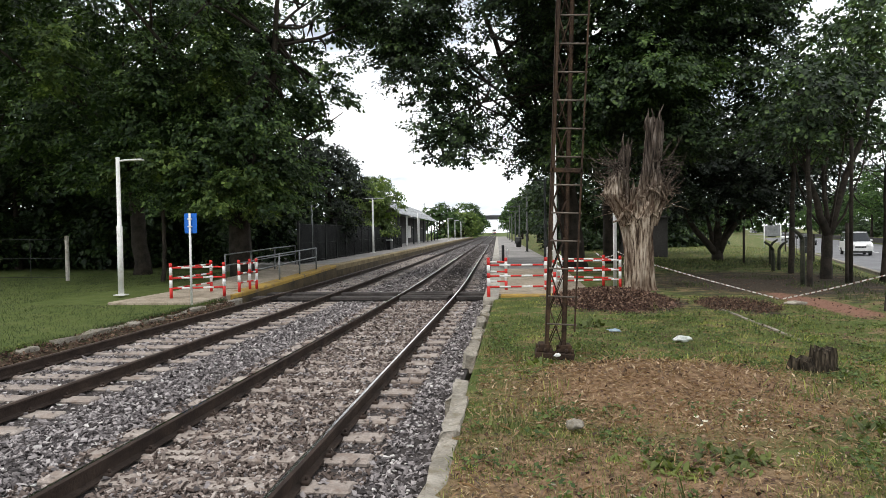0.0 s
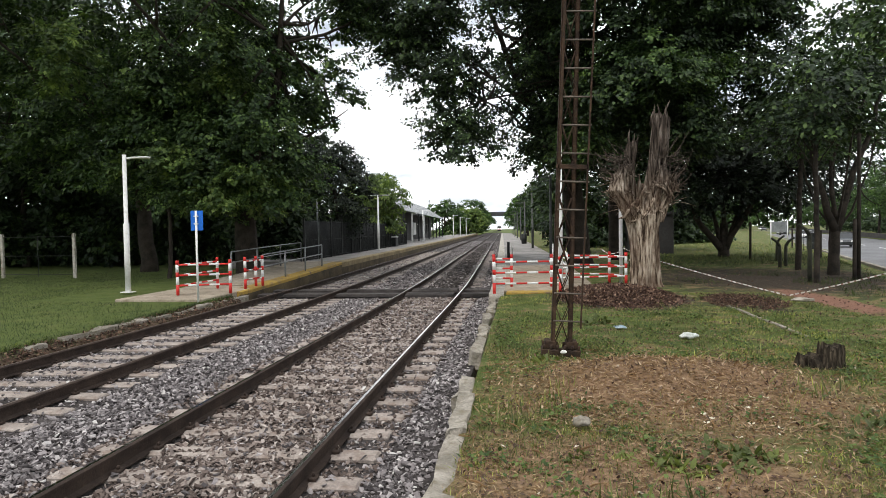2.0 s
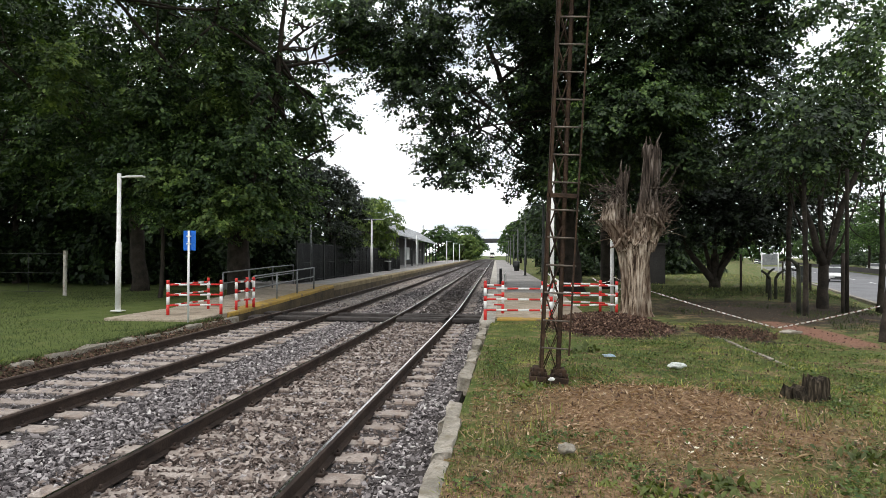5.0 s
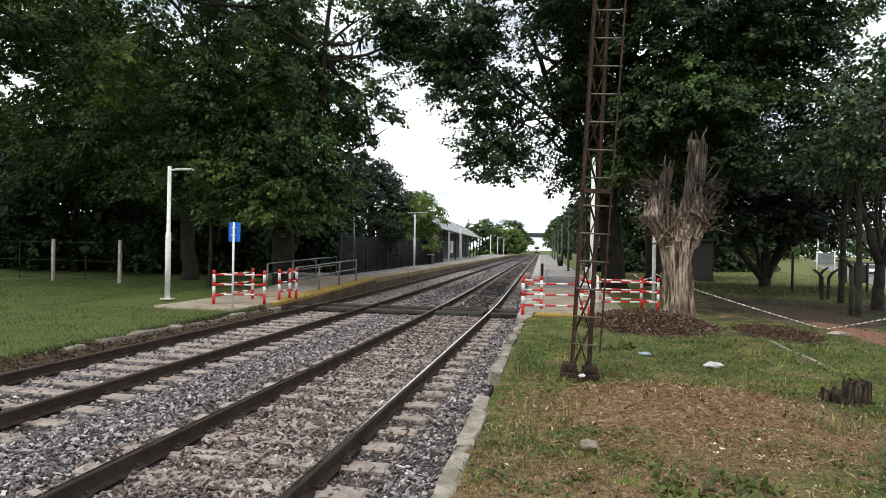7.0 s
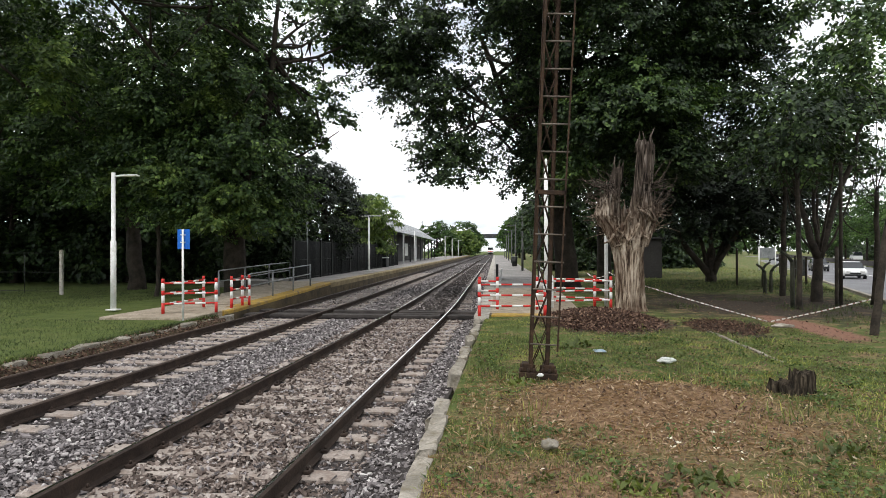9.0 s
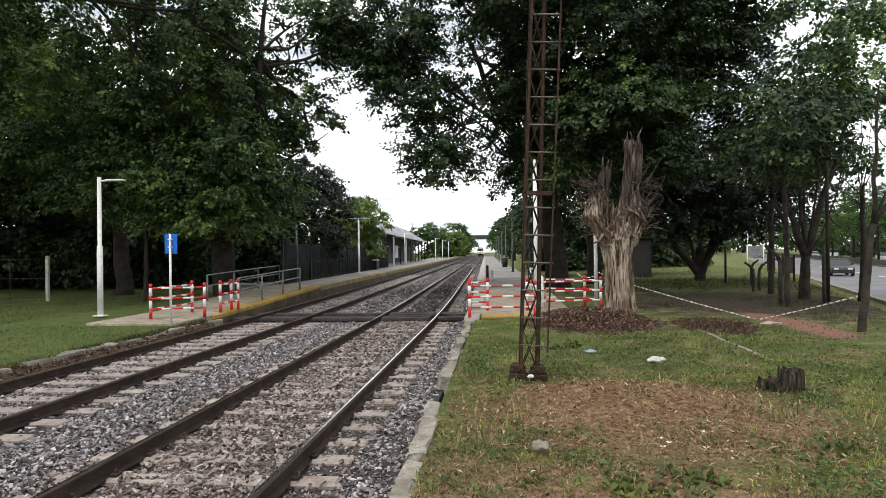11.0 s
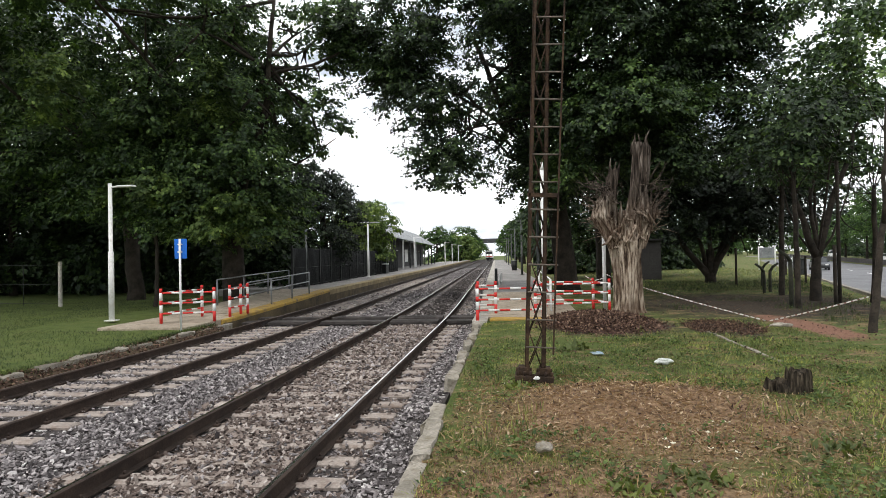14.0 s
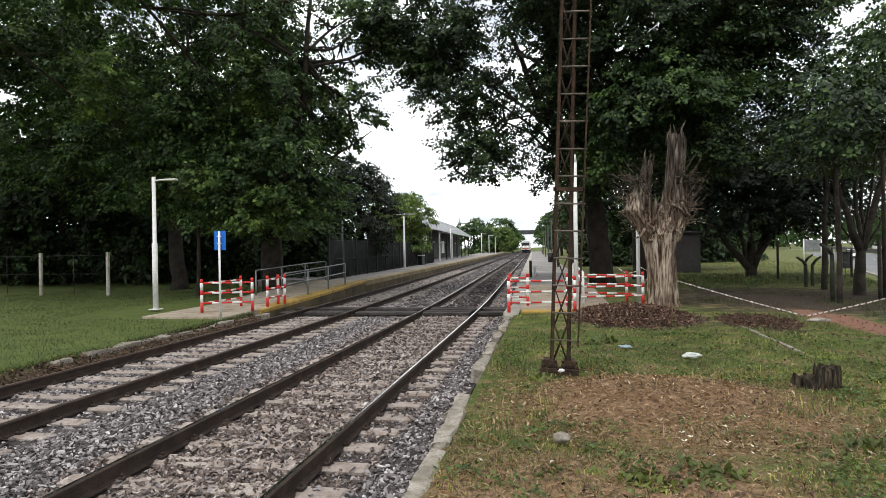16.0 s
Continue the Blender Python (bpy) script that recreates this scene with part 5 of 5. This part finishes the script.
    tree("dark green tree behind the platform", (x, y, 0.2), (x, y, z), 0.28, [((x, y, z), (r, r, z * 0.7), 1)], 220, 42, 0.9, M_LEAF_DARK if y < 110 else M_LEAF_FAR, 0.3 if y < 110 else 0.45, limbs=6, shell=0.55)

M_SCREEN = two_scale("dark_screen_mesh", (0.012, 0.014, 0.014), (0.028, 0.03, 0.03), 1.0, 20, 0.9, bmp=0.2)
# ---- left fences ----
def post_fence(name, label, pts, h, material, r, mesh_bars, group):
    t = thing(name, label, "fence", pose(*pts[0]))
    o = Vector(pts[0])
    loc = [Vector(p) - o for p in pts]
    for p in loc:
        part("post", boxed(p + Vector((-r, -r, -0.2)), p + Vector((r, r, h)), 0.01), material, t)
    for a, b in zip(loc, loc[1:]):
        n = mesh_bars
        if n > 4:
            d = (b - a).normalized()
            q = d.cross(Vector((0, 0, 1))) * 0.006
            bm = bmesh.new()
            vs = [bm.verts.new(c) for k in (-1, 1) for c in (a + q * k - q * 4 + Vector((0, 0, 0.1)), b + q * k - q * 4 + Vector((0, 0, 0.1)), b + q * k - q * 4 + Vector((0, 0, h - 0.15)), a + q * k - q * 4 + Vector((0, 0, h - 0.15)))]
            for f in ((0, 1, 2, 3), (7, 6, 5, 4), (0, 4, 5, 1), (1, 5, 6, 2), (2, 6, 7, 3), (3, 7, 4, 0)):
                bm.faces.new([vs[j] for j in f])
            part("dark_mesh", bm, M_SCREEN, t, "dark screening mesh")
        for i in range(1, n):
            p = a.lerp(b, i / n)
            part("bar", tubed([p + Vector((0, 0, 0.05)), p + Vector((0, 0, h - 0.1))], 0.014, 4), M_DARKMETAL, t)
        for k in (0.08, 0.5, 0.93):
            part("rail", tubed([a + Vector((0, 0, h * k)), b + Vector((0, 0, h * k))], 0.014, 4), M_DARKMETAL, t)
    return t


post_fence("platform_fence", "tall dark steel bar fence behind the platform", [(-10.9 - 0.035 * (y - 31), y, 0.5) for y in np.arange(31, 70, 2.6)], 2.25, M_DARKMETAL, 0.05, 14, "")
for x, y, h in ((-11.0, 33.5, 3.4), (-11.6, 42.5, 3.4)):
    t = thing("fence_pole", "thin grey steel pole along the fence", "pole", pose(x, y, 0.5))
    part("pole", tubed([(0, 0, -0.1), (0, 0, h)], 0.05, 8), M_GALV, t)
post_fence("wire_fence", "old wire fence on weathered concrete posts", [(-30.0, 25.6, 0.25), (-26.2, 25.5, 0.25), (-22.5, 25.3, 0.25), (-18.9, 25.0, 0.25)], 1.9, M_CONC, 0.06, 2, "")

# ---- station building ----
def station():
    t = thing("station_building", "low station building with a grey metal roof and veranda posts", "building", pose(-12.4, 68, 0.5) @ pose(0, 0, 0, 0, 0, 2.98))
    L, e, rz = 64.0, 3.7, 6.2
    part("wall", boxed((-7.4, 0.6, 0), (-2.6, L - 0.6, e + 0.25)), M_BRICKWALL, t)
    bm = bmesh.new()
    for x0, z0, x1, z1 in ((0, e, -4.0, rz), (-4.0, rz, -8.0, e)):
        for i in range(160):
            y0, y1 = L * i / 160, L * (i + 1) / 160
            zz = 0.035 if i % 2 else 0
            vs = [bm.verts.new(c) for c in ((x0, y0, z0 + zz), (x0, y1, z0 + zz), (x1, y1, z1 + zz), (x1, y0, z1 + zz), (x0, y0, z0 - 0.05), (x0, y1, z0 - 0.05), (x1, y1, z1 - 0.05), (x1, y0, z1 - 0.05))]
            for f in ((0, 1, 2, 3), (7, 6, 5, 4), (0, 4, 5, 1), (2, 6, 7, 3), (0, 3, 7, 4), (1, 5, 6, 2)):
                bm.faces.new([vs[k] for k in f])
    part("roof", bm, M_ROOF, t)
    bm = bmesh.new()
    for x in (-7.4, -2.6):
        bm.verts.new((x, 0.6, e + 0.2))
    bm.verts.new((-4.0, 0.6, rz - 0.1))
    bm.faces.new(bm.verts)
    r = bmesh.ops.extrude_face_region(bm, geom=bm.faces[:])
    for v in r["geom"]:
        if isinstance(v, bmesh.types.BMVert):
            v.co.y += 0.3
    part("gable", bm, M_BRICKWALL, t)
    for i, y in enumerate(np.arange(1.0, L, 7.6)):
        part("veranda_post", boxed((-0.35, y - 0.09, 0), (-0.17, y + 0.09, e - 0.05), 0.01), M_WHITE if i in (1, 3) else M_DARKMETAL, t)
    for i, y in enumerate(np.arange(4.0, L - 4, 8.0)):
        d = part("door" if i % 2 else "window", boxed((-2.598, y, 0.05 if i % 2 else 1.0), (-2.54, y + 1.3, 2.4), 0.01), M_DARKMETAL, t)
        part("frame", boxed((-2.597, y - 0.1, 2.404), (-2.5, y + 1.4, 2.52)), M_WHITE, d)
    part("notice_board", boxed((-2.59, 30, 0.8), (-2.5, 33.5, 2.7), 0.01), M_WHITE, t)
    return t


station()
kiosk = thing("ticket_kiosk", "dark ticket machine kiosk with a white shelf", "kiosk", pose(-12.1, 58.5, 0.55))
part("cabinet", boxed((-0.7, -0.6, 0), (0.6, 0.6, 2.1), 0.03), M_DARKMETAL, kiosk)
part("hood", boxed((-0.8, -0.8, 2.105), (0.85, 0.75, 2.25), 0.03), M_DARKMETAL, kiosk)
part("shelf", boxed((-0.75, -0.95, 0.85), (0.85, -0.605, 0.95), 0.01), M_WHITE, kiosk)
brd = thing("notice_post", "white notice board on a pale post", "sign", pose(-12.05, 61.5, 0.55))
part("pole", tubed([(0, 0, 0), (0, 0, 3.0)], 0.07, 8), M_WHITE, brd)
part("board", boxed((-0.3, -0.1, 2.1), (0.35, -0.074, 2.75), 0.005), M_WHITE, brd)
bin_ = thing("litter_bin", "dark round litter bin on the platform", "litter bin", pose(0.2, 62, 0.57))
part("bin", tubed([(0, 0, 0), (0, 0, 0.9)], [0.25, 0.3], 12), M_DARKMETAL, bin_)
part("rim", tubed([(0, 0, 0.9), (0, 0, 0.96)], 0.32, 12), M_GALV, bin_)

# overpass across the line
# Concrete colour darkened to carry the shade of the deck's underside.
M_BRIDGE = two_scale("shaded_bridge_concrete", (0.05, 0.052, 0.055), (0.09, 0.092, 0.095), 0.3, 4, 0.9)
ov = thing("overpass", "grey concrete road overpass spanning the tracks", "bridge", pose(-7, 272, 0.0))
part("deck", boxed((-45, -3, 7.3), (45, 3, 8.0)), M_BRIDGE, ov)
part("parapet", boxed((-45, -3.1, 8.004), (45, -2.9, 9.0)), M_BRIDGE, ov)
for x in (-12, 9):
    part("pier", boxed((x - 0.8, -1.5, 0), (x + 0.8, 1.5, 7.29)), M_BRIDGE, ov)
for x, y, h in ((-37, 260, 14),):
    m = thing("radio_mast", "thin distant lattice mast", "mast", pose(x, y, 0.2))
    bm = bmesh.new()
    for sx in (-0.6, 0.6):
        tube(bm, [(sx, 0, 0), (sx * 0.5, 0, h)], 0.12, 4)
    for i in range(10):
        tube(bm, [(-0.6, 0, h * i / 10), (0.55, 0, h * (i + 1) / 10)], 0.06, 4)
    part("lattice", bm, M_GALV, m)

# ---- road ----
RA = 17.5
rd = (math.sin(radians(RA)), math.cos(radians(RA)))


def on_road(s, off, z=0.0):
    return (16.1 + rd[0] * s + rd[1] * off, 27.8 + rd[1] * s - rd[0] * off, z)


def strip(name, o0, o1, z0, z1, material, label, category, s0=-60, s1=420):
    bm = bmesh.new()
    v = [bm.verts.new(on_road(s, o, z)) for s in (s0, s1) for o in (o0, o1) for z in (z0, z1)]
    for f in ((0, 1, 3, 2), (4, 6, 7, 5), (0, 4, 5, 1), (2, 3, 7, 6), (0, 2, 6, 4), (1, 5, 7, 3)):
        bm.faces.new([v[i] for i in f])
    bmesh.ops.recalc_face_normals(bm, faces=bm.faces)
    return tagged(link(name, bm, material), label, category, kind="structure")


strip("road", 0.25, 12.0, -0.9, -0.4, M_ASPHALT, "grey asphalt road", "road")
strip("road_kerb", 0.0, 0.25, -0.9, -0.3, M_KERB, "pale concrete kerb of the road", "kerb")
strip("road_far", 14.5, 23.0, -0.9, -0.4, M_ASPHALT, "grey asphalt far carriageway", "road")
strip("road_median", 12.0, 14.5, -0.9, -0.25, M_GROUND, "grass median between the carriageways", "verge")
strip("median_wall", 12.3, 12.6, -0.25, 0.45, M_TIMBER, "low dark guard wall along the median", "guard rail")
strip("verge_far", 23.0, 60.0, -0.9, -0.3, M_GROUND, "grass verge beyond the road", "verge")
for i in range(12):
    strip("lane_mark", 5.9, 6.05, -0.45, -0.394, M_WHITE, "white lane dash on the road", "lane marking", 8 + i * 11, 11 + i * 11)
for s, off, z, r in ((58, 29, 5.5, 6), (74, 28, 6.5, 6.5), (90, 30, 7, 7), (108, 28, 7, 7), (128, 30, 7, 7.5), (152, 32, 7.5, 8), (185, 31, 8, 9), (150, -11, 5, 6), (175, -14, 6, 7), (205, -10, 6, 7), (250, -6, 7, 8), (270, 34, 9, 10)):
    x, y, _ = on_road(s, off)
    tree("green tree beyond the road", (x, y, 0.2), (x, y, z), 0.25, [((x, y, z), (r, r * 0.8, z * 0.86), 1)], 300, 40, 1.1, M_LEAF_FAR, 0.42, limbs=5, shell=0.55)
for s in (52, 64, 76, 88, 100, 114, 128, 144, 162, 182, 205, 230):
    x, y, _ = on_road(s, 27 + 2 * ((s // 4) % 3))
    tree("dense green hedge shrub beyond the road", (x, y, -0.3), (x, y, 1.2), 0.08, [((x, y, 1.8), (6.5, 2.5, 2.3), 1)], 170, 46, 1.0, M_LEAF_DARK, 0.4, limbs=4, name="shrub", category="shrub", shell=0.3)
for off in (-26, -14, -3, 9, 21, 33, 46):
    x, y, _ = on_road(345 + off * 0.3, off)
    tree("tall green tree far along the road", (x, y, 0.2), (x, y, 9), 0.3, [((x, y, 8.5), (8.5, 5, 8), 1)], 260, 40, 1.6, M_LEAF_FAR, 0.8, limbs=4, shell=0.5)
for s, z, r in ((71, 7.2, 5.4), (88, 7.4, 5.2), (108, 6.0, 4.2), (150, 6.0, 4.2)):
    x, y, _ = on_road(s, 13.5)
    tree("green tree on the road median", (x, y, -0.3), (x, y, z), 0.2, [((x, y, z), (r, r, 3.8), 1)], 240, 70, 0.9, M_LEAF_FAR, 0.24, limbs=6, shell=0.5)
post_fence("park_fence", "old concrete fence posts along the road", [on_road(s, -3.0, 0.22) for s in (7, 13, 19, 25)], 1.5, M_BARK, 0.045, 2, "")


def bent_post(x, y, h, way):
    """A concrete fence post whose top leans out on a short arm."""
    t = thing("fence_post", "mossy concrete fence post with a bent top", "fence post", pose(x, y, 0.2), "bent fence posts")
    part("post", tubed([(0, 0, -0.2), (0, 0, h * 0.6), (0.01 * way, 0, h)], [0.07, 0.065, 0.06], 6), M_MOSSPOST, t)
    part("arm", tubed([(0.01 * way, 0, h - 0.04), (0.12 * way, 0, h + 0.14), (0.34 * way, 0, h + 0.3)], [0.06, 0.055, 0.045], 6), M_MOSSPOST, t)


M_MOSSPOST = two_scale("mossy_post", (0.022, 0.024, 0.016), (0.06, 0.06, 0.042), 3, 25, 0.95, bmp=0.6)
for x, y, h, way in ((8.72, 20.9, 1.55, -1), (10.5, 27.9, 1.0, -1), (11.0, 28.6, 1.0, 1), (12.3, 33.0, 1.0, 1)):
    bent_post(x, y, h, way)
for x, y, h in ((10.62, 21.9, 5.6), (10.35, 21.6, 2.0), (11.5, 34.3, 2.0)):
    t = thing("park_post", "thin dark wooden post in the park", "post", pose(x, y, 0.2))
    part("post", tubed([(0, 0, -0.2), (0, 0, h)], 0.06, 8), M_BARK, t)
bx = thing("sign_board", "pale grey board on white legs beside the road", "sign", pose(22.6, 60.0, 0.2))
part("board", boxed((-0.65, -0.04, 1.15), (0.65, 0.04, 2.1), 0.01), M_GALV, bx)
for x in (-0.7, 0.7):
    part("leg", tubed([(x, -0.06, 0), (x, -0.06, 2.2)], 0.05, 8), M_WHITE, bx)
kb = thing("litter_bin", "dark wheeled rubbish bin at the roadside", "litter bin", pose(19.9, 47.0, 0.2))
part("bin", boxed((-0.3, -0.3, 0.1), (0.3, 0.3, 1.15), 0.05), M_DARKMETAL, kb)
part("lid", boxed((-0.33, -0.34, 1.155), (0.33, 0.32, 1.25), 0.03), M_DARKMETAL, kb)
bb = thing("billboard", "blue billboard with a white border beyond the road", "billboard", pose(76.0, 121.5, -0.3) @ pose(0, 0, 0, 0, 0, -20))
part("panel", boxed((-5.4, -0.1, 2.6), (5.4, 0.1, 6.2), 0.02), M_WHITE, bb)
part("poster", boxed((-4.4, -0.12, 3.0), (5.1, -0.104, 5.9)), M_BLUE, bb, "bright blue poster")
for x in (-2, 2):
    part("leg", tubed([(x, 0.15, 0), (x, 0.15, 2.3)], 0.12, 8), M_DARKMETAL, bb)
shed = thing("park_shed", "plain dark grey rendered hut under the trees", "hut", pose(8.6, 43.5, 0.2))
part("wall", boxed((-1.6, -1, 0), (1.0, 2, 2.6), 0.02), M_BRICKWALL, shed)
part("roof", boxed((-1.7, -1.1, 2.605), (1.1, 2.1, 2.72), 0.02), M_BRICKWALL, shed)

# ---- vehicles ----
M_GLASS, gt, gb = mat("car_glass", 0.08, 0, 0.6)
gb.inputs["Base Color"].default_value = (0.015, 0.018, 0.02, 1)
M_TYRE = two_scale("tyre_rubber", (0.015, 0.015, 0.015), (0.03, 0.03, 0.03), 5, 40, 0.9, bmp=0.1)
M_LIGHT = two_scale("headlamp_glass", (0.6, 0.6, 0.58), (0.75, 0.75, 0.72), 5, 20, 0.15, bmp=0.0)


def paint(name, c):
    m, t, b = mat(name, 0.3, 0.1, 0.5)
    t.links.new(ramp(t, noise_node(t, 2.0), [(0.3, c), (0.7, tuple(v * 1.15 for v in c))]), b.inputs["Base Color"])
    return m


P_WHITE, P_BLACK, P_GREY = paint("white_car_paint", (0.62, 0.62, 0.61)), paint("black_car_paint", (0.012, 0.013, 0.015)), paint("dark_grey_car_paint", (0.05, 0.055, 0.06))


def car(label, material, shape):
    """A car facing -y: body profile carried across the width, with cabin glass, wheels and lamps."""
    t = thing("van" if shape == "van" else "car", label, "van" if shape == "van" else "car", None, "cars on the road")
    W = 0.86 if shape != "van" else 0.92
    if shape == "van":
        low = [(-2.35, 0.35), (-2.4, 0.8), (-2.2, 1.05), (-1.5, 1.2), (2.3, 1.2), (2.35, 0.35)]
        cab = [(-1.5, 1.19), (-0.75, 1.95), (2.2, 2.0), (2.3, 1.19)]
    else:
        low = [(-2.05, 0.28), (-2.12, 0.55), (-2.02, 0.76), (-1.0, 0.92), (1.45, 0.95), (2.05, 0.88), (2.1, 0.5), (2.05, 0.28)]
        cab = [(-1.05, 0.91), (-0.3, 1.42), (1.0, 1.45), (1.75, 0.94)]

    def loft(prof, w0, w1, zmid):
        bm = bmesh.new()
        rows = []
        for k in (-1, -0.86, 0.86, 1):
            rows.append([bm.verts.new(((w0 + (w1 - w0) * max(0, min(1, (z - zmid) / 0.6))) * k, y * (1 if abs(k) < 1 else 0.975), z)) for y, z in prof])
        for a, b in zip(rows, rows[1:]):
            for i in range(len(prof)):
                j = (i + 1) % len(prof)
                bm.faces.new((a[i], a[j], b[j], b[i]))
        bm.faces.new(rows[0]), bm.faces.new(rows[-1][::-1])
        bmesh.ops.recalc_face_normals(bm, faces=bm.faces)
        bmesh.ops.bevel(bm, geom=bm.edges[:], offset=0.03, segments=2, affect="EDGES")
        return bm

    body = part("body", loft(low, W, W, 0.9), material, t)
    cz = cab[0][1]
    part("window_band", loft(cab, W * 0.97, W * 0.8, cz), M_GLASS, t, "dark car windows")
    (y1, z1), (y2, z2) = cab[1], cab[2]
    part("roof", boxed((-W * 0.76, y1 + 0.08, z1 - 0.02), (W * 0.76, y2 - 0.03, max(z1, z2) + 0.025), 0.02), material, t)
    for x in (-W * 0.6, W * 0.6):
        part("headlamp", boxed((x - 0.17, low[1][0] - 0.02, low[1][1] + 0.02), (x + 0.17, low[1][0] + 0.12, low[1][1] + 0.17), 0.02), M_LIGHT, body)
    part("grille", boxed((-0.4, low[1][0] - 0.015, low[1][1] - 0.12), (0.4, low[1][0] + 0.05, low[1][1] + 0.02), 0.01), M_DARKMETAL, body)
    part("bumper", boxed((-W * 0.9, low[0][0] - 0.1, 0.26), (W * 0.9, low[0][0] + 0.1, 0.42), 0.03), M_DARKMETAL, body)
    for x in (-W + 0.06, W - 0.06):
        for y in (-1.3, 1.3):
            w = part("wheel", tubed([(x - 0.1, y, 0.32), (x + 0.1, y, 0.32)], 0.32, 18), M_TYRE, t)
            part("rim", tubed([(x - 0.106, y, 0.32), (x + 0.106, y, 0.32)], 0.2, 14), M_GALV, w)
        part("mirror", boxed((x * 1.13 - 0.08, cab[0][0] + 0.3, cz + 0.05), (x * 1.13 + 0.08, cab[0][0] + 0.42, cz + 0.2), 0.02), material, t)
    return t


# label, paint, shape, lane offset, distance along the road at 0 s, speed towards the camera
TRAFFIC = [
    ("white delivery van driving on the road", P_WHITE, "van", 3.2, 35.0, 10.0),
    ("dark grey car driving on the road", P_GREY, "car", 3.2, 72.0, 13.0),
    ("white car following along the road", P_WHITE, "car", 3.2, 109.5, 13.0),
    ("black car in the outer lane of the road", P_BLACK, "car", 6.4, 134.0, 13.0),
    ("white hatchback driving along the road", P_WHITE, "car", 3.2, 174.8, 15.6),
    ("black sedan with its lamps facing the railway", P_BLACK, "car", 3.2, 155.0, 11.0),
    ("dark car driving along the road", P_GREY, "car", 3.2, 272.5, 15.5),
    ("white car far along the road", P_WHITE, "car", 3.2, 303.5, 14.5),
    ("white car on the far carriageway", P_WHITE, "car", 16.5, 56.0, -9.0),
    ("white van on the far carriageway", P_WHITE, "van", 20.0, 75.0, -7.0),
    ("pale silver car on the far carriageway", P_WHITE, "car", 19.0, 62.0, -3.0),
]
vehicles = []
for lab, pm, shape, off, s0, sp in TRAFFIC:
    vehicles.append((car(lab, pm, shape), off, s0, sp))

# ---- train ----
M_TRAINBLUE = two_scale("train_blue_band", (0.02, 0.12, 0.3), (0.03, 0.15, 0.36), 2, 20, 0.4, bmp=0.05)
M_LAMP, lt, lb = mat("lit_headlight", 0.3)
lb.inputs["Emission Color"].default_value, lb.inputs["Emission Strength"].default_value = (1, 0.95, 0.85, 1), 6.0
train = thing("train", "white passenger train with a dark windscreen approaching", "train")
for i in range(3):
    bm = bmesh.new()
    y0 = 0.3 + i * 21.5
    prof = [(-1.4, 0.95), (-1.5, 1.3), (-1.5, 3.3), (-1.2, 3.85), (-0.5, 4.05), (0.5, 4.05), (1.2, 3.85), (1.5, 3.3), (1.5, 1.3), (1.4, 0.95)]
    rows = [[bm.verts.new((x * k, y, 0.95 + (z - 0.95) * k)) for x, z in prof] for y, k in ((y0, 0.93), (y0 + 0.5, 1), (y0 + 21, 1))]
    for a, b in zip(rows, rows[1:]):
        for k in range(len(prof)):
            bm.faces.new((a[k], a[(k + 1) % len(prof)], b[(k + 1) % len(prof)], b[k]))
    bm.faces.new(rows[0]), bm.faces.new(rows[-1][::-1])
    bmesh.ops.recalc_face_normals(bm, faces=bm.faces)
    body = part("carriage", bm, P_WHITE, train)
    part("underframe", boxed((-1.25, y0 + 0.3, 0.35), (1.25, y0 + 20.6, 0.94), 0.03), M_DARKMETAL, train)
    for s in (-1, 1):
        for k in range(9):
            yy = y0 + 1.6 + k * 2.1
            part("side_window", boxed((s * 1.5 - 0.012, yy, 2.1), (s * 1.5 + 0.012, yy + 1.5, 3.0), 0.004), M_GLASS, body)
        part("stripe", boxed((s * 1.5 - 0.01, y0 + 0.6, 1.4), (s * 1.5 + 0.01, y0 + 20.9, 1.8)), M_TRAINBLUE, body)
    for yy in (2.6, 5.0, 15.6, 18.0):
        for s in (-1, 1):
            part("wheel", tubed([(s * 0.78, y0 + yy, 0.46), (s * 0.9, y0 + yy, 0.46)], 0.45, 16), M_DARKMETAL, train)
part("windscreen", boxed((-1.15, 0.22, 2.3), (1.15, 0.298, 3.3), 0.02), M_GLASS, train)
part("front_band", boxed((-1.2, 0.24, 1.25), (1.2, 0.297, 1.5), 0.02), M_RED, train)
part("coupler", boxed((-0.25, -0.3, 0.75), (0.25, 0.29, 1.1), 0.04), M_DARKMETAL, train)
for x in (-0.7, 0.7):
    part("headlight", tubed([(x, 0.2, 1.95), (x, 0.296, 1.95)], 0.13, 12), M_LAMP, train)


# ---- the line and the lawn behind the viewpoint ----
rng = np.random.default_rng(11)
stones("near_ballast_stones", 34000, (-7.95, -0.9), (-3.5, 3.2), 0.033, M_STONE, bed, "loose grey crushed stone between the rails", sleeper_gap)
blades("near_grass", *scatter(42000, (-0.67, 6.5), (-3.5, 2.6), grassy, 1.0), 0.05, M_BLADE, "short patchy green grass", 0.8)


# ---- what moves ----
def motions():
    for ob, off, s0, sp in vehicles:
        rows = []
        for t in (0, 2, 4, 6, 8, 10, 12, 14, 16):
            x, y, z = on_road(s0 - sp * t, off, -0.4)
            rows.append((t, pose(x, y, z, 0, 0, -RA + (180 if sp < 0 else 0))))
        walk(ob, rows)
    rows = []
    for t in (0, 4, 8, 12, 16):
        y = 213 + 14.5 * (16 - t) + 0.12 * (16 - t) ** 2
        rows.append((t, pose(-2.83 + path_x(y), y, 0.17, 0, 0, 1.575)))
    walk(train, rows)


motions()
